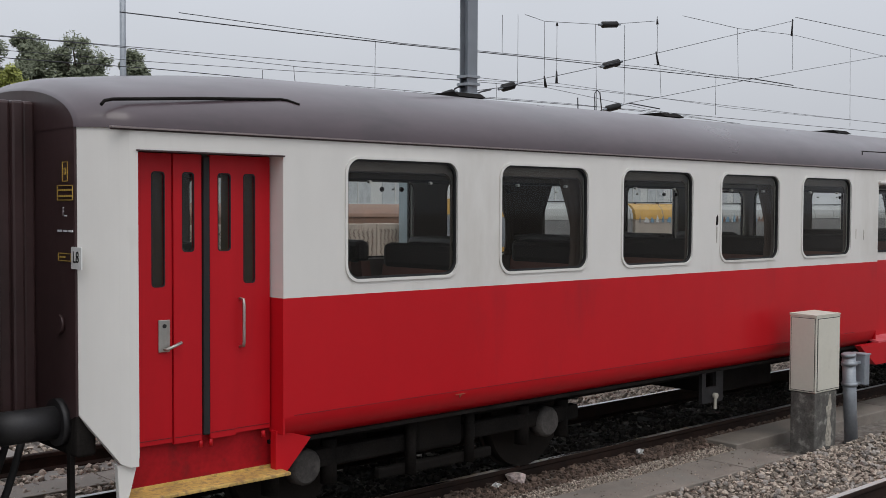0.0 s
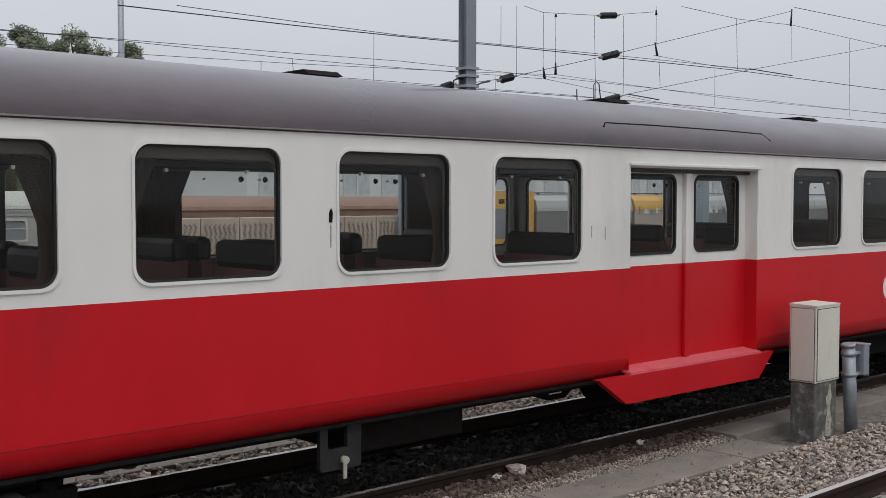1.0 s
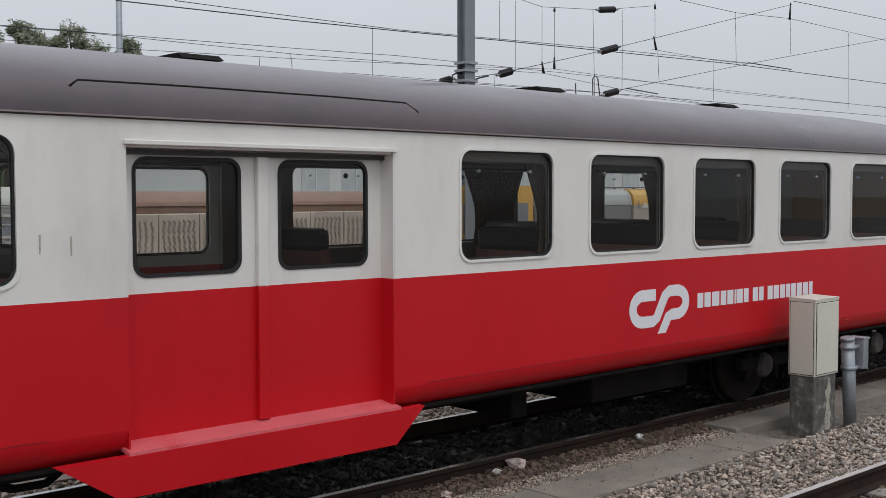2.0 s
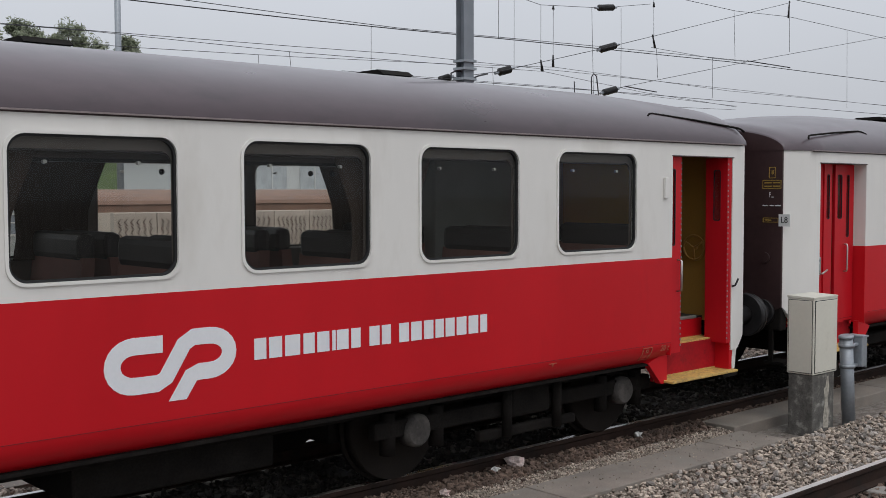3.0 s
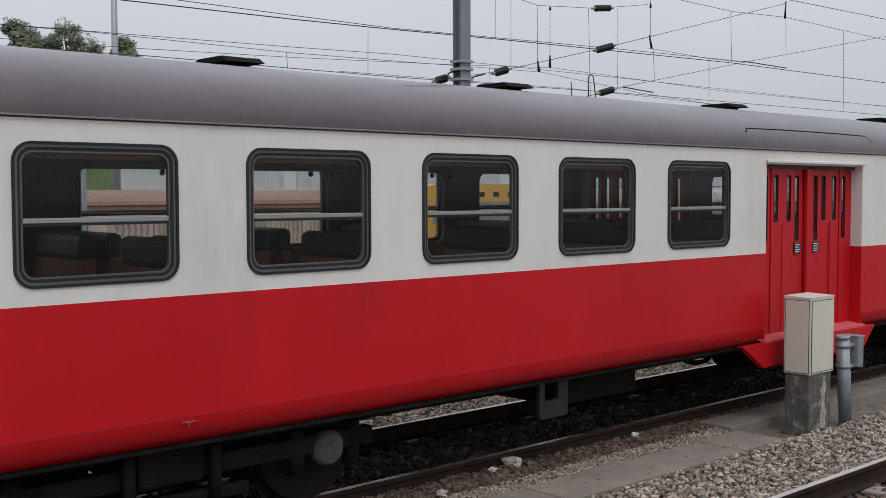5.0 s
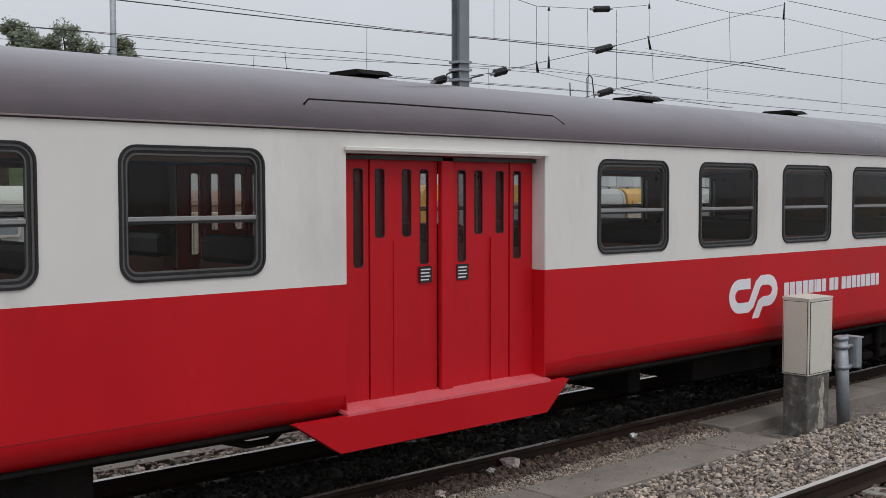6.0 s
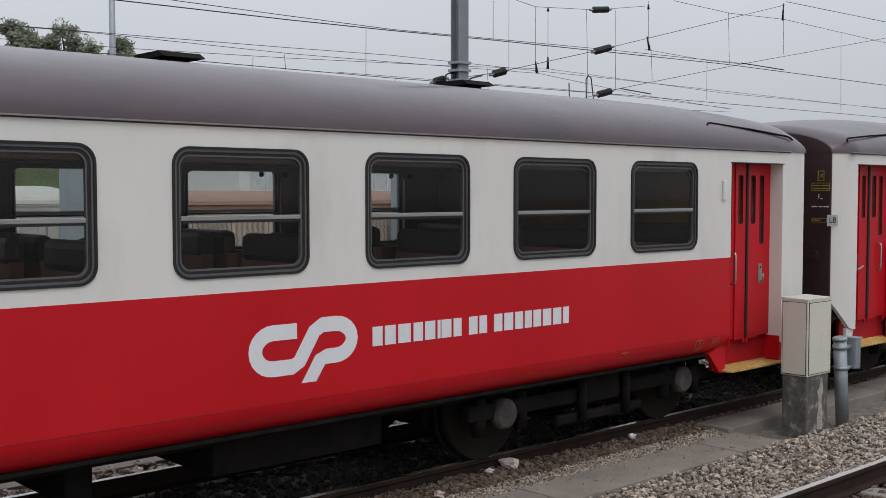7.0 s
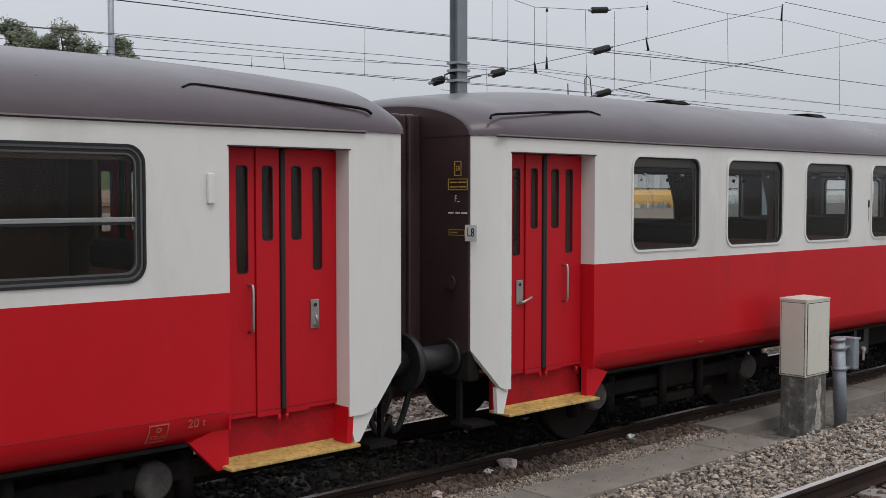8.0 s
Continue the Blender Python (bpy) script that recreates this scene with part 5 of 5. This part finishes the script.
def silver_coach(x0, x1, y0):
    c = thing("parked_coach", "parked silver ribbed coach with a pale roof", "railway coach")
    w = 2.8
    part("body", boxed(x0, x1, y0, y0 + w, 0.85, 2.37, bevel=0.02), "silver", c)
    bm = bmesh.new()
    out = [(y0 + w / 2 - (w / 2 + 0.02) * math.cos(math.pi * k / 16), 2.37 + 0.30 * math.sin(math.pi * k / 16)) for k in range(17)]
    prism(bm, out, "x", x0, x1)
    part("roof", bm, "silver_roof", c)
    for z in (0.98, 1.08, 1.18, 1.28, 1.38, 1.48, 1.70, 2.26, 2.33):
        part("rib", boxed(x0, x1, y0 - 0.018, y0, z, z + 0.03), "silver", c)
    x = x1 - 1.55
    while x > x0 + 0.5:
        wd = part("window", ringed(rounded(x, x + 0.62, 1.84, 2.22, 0.05, 3), rounded(x + 0.04, x + 0.58, 1.88, 2.18, 0.03, 3), y0 - 0.03, y0 + 0.0), "rim", c)
        part("pane", boxed(x + 0.04, x + 0.58, y0 - 0.008, y0 - 0.002, 1.88, 2.18), "mast", wd)
        part("bar", boxed(x + 0.04, x + 0.58, y0 - 0.016, y0 - 0.008, 2.05, 2.07), "rim", wd)
        x -= 1.5
    dr = part("door", boxed(x1 - 0.62, x1 - 0.12, y0 - 0.022, y0 - 0.001, 0.9, 2.3, bevel=0.004), "silver_roof", c, "pale narrow end door")
    part("door_pane", ringed(rounded(x1 - 0.50, x1 - 0.24, 1.62, 2.10, 0.10, 5), rounded(x1 - 0.47, x1 - 0.27, 1.65, 2.07, 0.08, 5), y0 - 0.034, y0 - 0.022), "mast", dr)
    part("underframe", boxed(x0 + 0.3, x1 - 0.3, y0 + 0.4, y0 + w - 0.4, 0.3, 0.85), "dark", c)
    return c


wheels(silver_coach(-12.0, 7.9, 17.6), (-10.5, -8.2, 4.6, 6.9), 18.2, 19.9)
wag = thing("parked_wagon", "parked brown wagon with a rounded roof", "wagon")
part("body", boxed(9.0, 18.9, 20.0, 22.6, 0.9, 2.3, bevel=0.03), "brown_roof", wag)
part("roof", prismed([(21.3 - 1.33 * math.cos(math.pi * k / 12), 2.3 + 0.30 * math.sin(math.pi * k / 12)) for k in range(13)], "x", 9.0, 18.9), "brown_roof", wag)
for k in range(-4, 5):
    part("side_panel", boxed(13.5 + k * 1.08, 14.4 + k * 1.08, 19.97, 20.0, 1.1, 2.15, bevel=0.01), "panel", wag)
part("underframe", boxed(9.2, 18.7, 20.4, 22.2, 0.25, 0.9), "dark", wag)
wheels(wag, (10.0, 11.8, 16.1, 17.9), 20.5, 22.1)

def railcar(x0, x1, y, upper, label, nose=False, lower="low_grey", sprayed=False):
    """A parked railcar: rounded roof and upper side in one colour, grey below."""
    c = thing("parked_railcar", label, "railcar", "parked railcars")
    w = 2.6
    if nose:
        w = 1.2

        def swept(bm):
            """Draws the cab front back towards the far side."""
            for v in bm.verts:
                v.co.x += 0.42 * max(0.0, (v.co.y - y) / w) * max(0.0, min(1.0, (x0 + 1.4 - v.co.x) / 0.8))
            return bm
        part("body", swept(prismed([(x0 + 0.02, 0.75), (x0 - 0.04, 1.2), (x0 - 0.02, 1.60), (x0 + 0.05, 1.86), (x0 + 0.40, 2.56), (x0 + 0.50, 2.66), (x0 + 0.70, 2.70), (x1, 2.70), (x1, 0.75)], "y", y, y + w)), upper, c)
        part("windscreen", swept(prismed([(x0 + 0.09, 1.92), (x0 + 0.39, 2.52), (x0 + 0.36, 2.55), (x0 + 0.05, 1.93)], "y", y + 0.06, y + w - 0.06)), "column", c, "grey sloping windscreen")
        part("cab_window", prismed([(x0 + 0.62, 1.92), (x0 + 0.62, 2.10), (x0 + 0.72, 2.38), (x0 + 1.05, 2.40), (x0 + 1.05, 1.92)], "y", y - 0.012, y - 0.001), "mast", c, "grey cab side window")
        part("headlight", swept(prismed([(x0 + 0.02, 1.64), (x0 + 0.12, 1.84), (x0 + 0.34, 1.85), (x0 + 0.30, 1.62)], "y", y - 0.02, y + 0.10)), "silver", c, "large grey headlight")
        part("bumper", boxed(x0 + 0.01, x1, y - 0.02, y - 0.001, 0.95, 1.30, bevel=0.005), "label", c, "pale lower band")
        part("window_band", boxed(x0 + 1.30, x1 - 0.15, y - 0.012, y - 0.001, 1.72, 2.34, bevel=0.004), "mast", c, "grey window band")
        for k in range(4):
            part("writing_bar", boxed(x0 + 1.45 + 0.42 * k, x0 + 1.62 + 0.42 * k, y - 0.006, y - 0.001, 2.44, 2.54), "ink", c)
    else:
        part("body", boxed(x0, x1, y, y + w, 0.75, 2.27, bevel=0.02), lower, c)
        part("roof", prismed([(y - 0.01, 2.27), (y, 2.36), (y + 0.04, 2.50), (y + 0.14, 2.60), (y + 0.30, 2.645), (y + w - 0.3, 2.645), (y + w, 2.5), (y + w, 2.27)], "x", x0, x1), upper, c)
        part("roof_rail", boxed(x0, x1, y + 0.25, y + 0.30, 2.66, 2.68), "ink", c, "thin dark roof rail")
        for k in range(3):
            part("rail_foot", boxed(x0 + 0.3 + k * (x1 - x0 - 0.6) / 2, x0 + 0.34 + k * (x1 - x0 - 0.6) / 2, y + 0.25, y + 0.30, 2.60, 2.66), "ink", c)
        k = x0 + 1.05
        while k < x1:
            part("roof_seam", prismed([(y - 0.014, 2.27), (y - 0.004, 2.36), (y + 0.037, 2.505), (y + 0.14, 2.607), (y + 0.16, 2.60), (y + 0.05, 2.49), (y + 0.01, 2.36), (y, 2.27)], "x", k, k + 0.02), "low_grey", c)
            k += 1.05
        if sprayed:
            rp = random.Random(int(x0 * 10))
            k = x0 + 0.12
            while k < x1 - 0.3:
                wd = rp.uniform(0.06, 0.22)
                part("sprayed_patch", prismed([(k, 2.20), (k + wd, 2.19), (k + wd * 0.9, 2.22 + rp.uniform(0.03, 0.12)), (k + wd * 0.4, 2.24 + rp.uniform(0.05, 0.16))], "y", y - 0.018, y - 0.008), rp.choice(("blue_paint", "low_grey", "brown_roof", "blue_paint", "facade")), c)
                k += wd + rp.uniform(0.02, 0.12)
        for k in range(int((x1 - x0) / 1.0)):
            part("window", boxed(x0 + 0.25 + k, x0 + 0.80 + k, y - 0.010, y - 0.001, 1.42, 1.82, bevel=0.003), "blackplate", c)
    part("underframe", boxed(x0 + 0.3, x1 - 0.3, y + 0.3, y + w - 0.3, 0.3, 0.75), "dark", c)
    wheels(c, (x0 + 0.7, x1 - 0.7), y + 0.5, y + w - 0.5)
    return c


railcar(13.80, 17.15, 16.0, "yellow_body", "parked bright yellow railcar with a sloping cab front", True)
railcar(17.25, 20.5, 16.0, "silver", "parked grey railcar with a pale rounded roof")
railcar(20.6, 22.95, 16.0, "yellow_body", "parked beige railcar with a yellow sprayed upper band", lower="low_beige", sprayed=True)
railcar(23.1, 27.6, 16.0, "silver", "parked grey railcar with sprayed blue patches", sprayed=True)
railcar(27.7, 33.0, 16.0, "silver", "parked grey railcar with a pale rounded roof")
for x in (6.14, 11.73, 19.98, 22.92):
    col = thing("steel_column", "blue-grey steel column beside the yard tracks", "column", "blue-grey columns", place=(x, 13.75, 0))
    part("shaft", boxed(-0.12, 0.12, -0.12, 0.12, -0.1, 3.3, bevel=0.02), "column", col)
    part("head_plate", boxed(-0.18, 0.18, -0.18, 0.18, 3.3, 3.34), "column", col)

hall = thing("station_building", "long pale building with tall windows", "building")
part("wall", boxed(21.4, 60, 34.0, 44.0, -0.1, 4.2), "facade", hall)
part("roof", boxed(21.1, 60.3, 33.7, 44.3, 4.2, 4.4), "galv", hall)
for k in range(20):
    w = part("window", boxed(21.9 + 1.9 * k, 23.2 + 1.9 * k, 33.96, 33.995, 1.2, 3.7), "pale_glass", hall)
    part("mullion", boxed(22.53 + 1.9 * k, 22.58 + 1.9 * k, 33.93, 33.96, 1.2, 3.7), "facade", w)
    part("transom", boxed(21.9 + 1.9 * k, 23.2 + 1.9 * k, 33.93, 33.96, 2.6, 2.66), "facade", w)

bank = bmesh.new()
bx = [-150 + 10 * k for k in range(46)]
rows = []
for x in bx:
    r = []
    for y, z in ((46, -0.1), (52, 2.2), (60, 5.0), (75, 6.0), (140, 6.5)):
        hgt = 1.0 if x < 26 else max(0.25, 1 - (x - 26) / 45)
        r.append(bank.verts.new((x, y + 1.5 * noise.noise(Vector((x * 0.1, y, 0))), z * hgt * (1 + 0.15 * noise.noise(Vector((x * 0.15, y * 0.1, 3)))))))
    rows.append(r)
for p, q in zip(rows, rows[1:]):
    for k in range(4):
        bank.faces.new((p[k], q[k], q[k + 1], p[k + 1])).smooth = True
part("grass_bank", bank, "hill", None, "green overgrown bank behind the yard", category="bank", kind="structure")


def tree(place, height, spread, seed, mat="leaf", n=20000):
    rng = random.Random(seed)
    root = thing("tree", "leafy green tree with an uneven crown" if mat == "leaf" else "pale yellow-green leafy tree", "tree", "trees on the bank", place)
    bm = bmesh.new()
    tube(bm, [(0, 0, -0.5), (0.1, 0, height * 0.3), (0.0, 0.1, height * 0.62)], [0.28, 0.2, 0.10], 9)
    clumps = []
    for k in range(46):
        a, h = rng.uniform(0, math.tau), rng.uniform(0.28, 0.97)
        rr = spread * rng.uniform(0.25, 1.0) * math.sin(math.pi * min(0.97, h) ** 0.8) ** 0.6
        tip = (rr * math.cos(a), rr * math.sin(a), height * h)
        tube(bm, [(0.05, 0, height * min(0.6, h * 0.55)), (tip[0] * 0.5, tip[1] * 0.5, height * h * 0.85), tip], [0.09, 0.06, 0.02], 6)
        clumps.append((Vector(tip), spread * rng.uniform(0.17, 0.33)))
    part("trunk", bm, "bark", root)
    verts, faces = [], []
    for i in range(n):
        c, r = clumps[rng.randrange(len(clumps))]
        d = Vector((rng.gauss(0, 1), rng.gauss(0, 1), rng.gauss(0, 0.8)))
        d = d.normalized() * r * rng.uniform(0.1, 1.05)
        p = c + d
        s = rng.uniform(0.05, 0.10)
        u = Vector((rng.gauss(0, 1), rng.gauss(0, 1), rng.gauss(0, 1))).normalized()
        w = u.orthogonal().normalized() * s
        u = u * s * 1.5
        k = len(verts)
        verts += [p - u, p - w * 0.7, p + u, p + w * 0.7 + u.cross(w) * 0.9]
        faces += [(k, k + 1, k + 2), (k, k + 2, k + 3)]
    me = bpy.data.meshes.new("crown")
    me.from_pydata([tuple(q) for q in verts], [], faces)
    me.materials.append(M[mat])
    cr = new("crown", me)
    cr.parent = root
    return root


for i, (px, py, h, sp, mt) in enumerate(((22.0, 60, 6.6, 2.2, "leaf"), (24.4, 61, 7.4, 2.2, "leaf"), (26.7, 60, 7.5, 2.2, "leaf"), (28.3, 62, 6.3, 1.6, "leaf"), (30.2, 60, 6.9, 1.5, "leaf"), (20.6, 54, 6.0, 1.7, "leaf_pale"), (19.0, 58, 5.7, 2.4, "leaf"))):
    tree((px, py, 4.6 if py > 55 else 3.2), h, sp, 20 + i, mt)


def cable(pts, r, group, name="overhead_wire", label="thin dark overhead line wire"):
    return part(name, tubed(pts, r, 6), "wire", mast, label)


def insulator(a, b):
    a, b = Vector(a), Vector(b)
    a, b = a.lerp(b, 0.12), b.lerp(a, 0.12)
    root = part("insulator", tubed([a, b], 0.03, 8), "insul", mast, "dark ribbed insulator")
    rs, ps = [], []
    for k in range(15):
        u = k / 14
        ps.append(a.lerp(b, u))
        rs.append((0.03 if k in (0, 14) else (0.085 if k % 2 else 0.060)))
    part("ribbed_body", tubed(ps, rs, 12), "insul", root)
    d = (b - a).normalized()
    part("end_fitting", tubed([a - d * 0.12, a], 0.03, 8), "galv", root)
    part("end_fitting", tubed([b, b + d * 0.12], 0.03, 8), "galv", root)


WIRES = [
    ([(8.52, 17.50, 5.79), (12.18, 17.50, 5.83), (14.70, 17.50, 5.88), (17.66, 17.50, 5.96)], 0.010),
    ([(17.66, 17.50, 5.96), (26.85, 17.50, 6.15), (36.74, 17.50, 6.20)], 0.010),
    ([(9.90, 18.00, 6.01), (12.53, 18.00, 6.00), (15.12, 18.00, 6.00), (22.25, 18.00, 6.20), (28.79, 18.00, 6.35)], 0.007),
    ([(7.00, 20.00, 5.55), (10.43, 20.00, 5.62), (13.91, 20.00, 5.70), (16.79, 20.00, 5.78), (23.98, 20.00, 5.80), (42.02, 20.00, 5.81)], 0.006),
    ([(7.19, 20.50, 5.61), (9.42, 20.50, 5.66), (14.25, 20.50, 5.65), (17.21, 20.50, 5.70), (22.43, 20.50, 5.81), (26.95, 20.50, 5.50), (31.80, 20.50, 5.32)], 0.006),
    ([(7.71, 22.00, 5.57), (11.27, 22.00, 5.64), (15.30, 22.00, 5.77), (20.46, 22.00, 5.99), (24.57, 22.00, 6.21), (33.77, 22.00, 6.06), (46.22, 22.00, 6.16)], 0.006),
    ([(7.00, 20.00, 5.16), (10.42, 20.00, 5.23), (13.90, 20.00, 5.24), (16.79, 20.00, 5.25), (25.76, 20.00, 5.38), (42.03, 20.00, 5.48)], 0.008),
    ([(20.25, 22.00, 5.34), (24.08, 22.00, 5.24), (28.05, 22.00, 5.28), (34.13, 22.00, 5.42)], 0.006),
    ([(14.61, 16.20, 4.73), (16.43, 16.20, 5.04), (19.86, 16.20, 5.82), (27.78, 16.20, 7.73)], 0.007),
    ([(18.60, 17.00, 4.41), (20.91, 17.00, 4.95), (21.56, 17.00, 5.10), (26.91, 17.00, 6.11), (35.63, 17.00, 7.66)], 0.007),
    ([(18.92, 18.00, 7.06), (19.60, 18.00, 6.98), (21.79, 18.00, 7.15), (23.88, 18.00, 7.48)], 0.006),
    ([(24.56, 18.50, 6.45), (27.51, 18.50, 6.39), (29.28, 18.50, 6.43)], 0.006),
    ([(25.13, 18.00, 7.77), (27.88, 18.00, 7.73), (30.81, 18.00, 7.87), (37.73, 18.00, 7.77)], 0.007),
    ([(30.96, 18.00, 8.42), (37.70, 18.00, 8.49)], 0.009),
    ([(26.91, 17.00, 6.14), (29.17, 17.00, 6.12)], 0.014),
    ([(21.56, 17.00, 5.10), (22.81, 17.00, 5.04)], 0.014),
    ([(16.69, 22.00, 5.54), (20.94, 22.00, 5.59), (25.14, 22.00, 5.65), (29.46, 22.00, 5.62), (34.24, 22.00, 5.55)], 0.006),
    ([(20.82, 18.00, 5.25), (20.85, 18.00, 4.70)], 0.016),
    ([(21.49, 18.00, 4.70), (21.47, 18.00, 5.40), (21.56, 18.00, 5.49), (21.67, 18.00, 5.43), (21.80, 18.00, 4.70)], 0.016),
    ([(14.91, 16.10, 4.74), (14.92, 16.10, 4.88), (15.01, 16.10, 4.92), (15.51, 16.10, 5.00)], 0.018),
    ([(15.45, 16.10, 4.80), (15.67, 16.10, 4.88), (15.93, 16.10, 4.94)], 0.018),
]
DROPPERS = [
    ((16.03, 20.00, 6.35), (16.02, 20.00, 5.25)),
    ((17.66, 17.50, 6.84), (17.66, 17.50, 5.96)),
    ((20.76, 20.00, 7.52), (20.76, 20.00, 5.74)),
    ((19.60, 18.00, 6.98), (19.60, 18.00, 5.43)),
    ((20.04, 18.00, 6.97), (20.04, 18.00, 5.54)),
    ((21.47, 18.00, 7.13), (21.56, 18.00, 4.71)),
    ((22.63, 18.00, 7.23), (22.64, 18.00, 6.35)),
    ((24.00, 18.00, 7.63), (24.02, 18.00, 6.35)),
    ((24.14, 18.00, 6.33), (24.20, 18.00, 5.55)),
    ((27.79, 18.00, 7.72), (27.87, 18.00, 6.28)),
    ((30.81, 18.00, 7.87), (30.84, 18.00, 6.81)),
    ((38.23, 20.00, 8.37), (38.31, 20.00, 5.57)),
    ((29.71, 20.00, 6.72), (29.72, 20.00, 5.47)),
    ((13.76, 20.00, 5.57), (13.80, 20.00, 5.22)),
    ((12.97, 20.00, 5.43), (12.96, 20.00, 5.20)),
    ((21.97, 22.00, 6.03), (22.02, 22.00, 5.24)),
    ((22.64, 18.00, 6.35), (22.64, 18.00, 5.20)),
    ((16.89, 20.00, 5.19), (16.93, 20.00, 5.30)),
]
INSULATORS = [
    ((21.62, 18.00, 7.13), (22.42, 18.00, 7.23)),
    ((19.90, 16.50, 5.79), (20.64, 16.50, 5.98)),
    ((16.61, 16.50, 5.04), (17.06, 16.50, 5.16)),
    ((14.94, 16.50, 4.76), (15.28, 16.50, 4.86)),
    ((20.64, 17.00, 4.88), (21.28, 17.00, 5.03)),
]
SMALL = [
    ((30.80, 18.00, 8.35), (30.75, 18.00, 7.83)),
    ((23.96, 18.00, 6.69), (24.07, 18.00, 6.34)),
    ((19.60, 18.00, 5.68), (19.66, 18.00, 5.41)),
    ((20.04, 18.00, 5.83), (20.04, 18.00, 5.54)),
    ((24.00, 18.00, 7.54), (24.01, 18.00, 7.41)),
    ((20.04, 18.00, 7.00), (20.04, 18.00, 6.92)),
]
for pts, r in WIRES:
    cable(pts, r, "overhead wires")
for pts in DROPPERS:
    cable(pts, 0.006, "droppers", "dropper_wire", "thin vertical dropper wire")
for a, b in INSULATORS:
    insulator(a, b)
for a, b in SMALL:
    part("dropper_insulator", tubed([a, b], [0.018, 0.034], 8), "insul", mast, "small dark line insulator")


# ---- motion ----
def travelled(t):
    """How far the train has gone, in metres, counted from 3.5 s."""
    d = t - 3.5
    return 5.2994 * d + 0.0836 * d * d


def motions():
    times = [0.5 * k for k in range(17)]
    for coach, x in COACHES:
        walk(coach, [(t, pose(x - travelled(t), CENTRE_Y, RAIL)) for t in times])


motions()
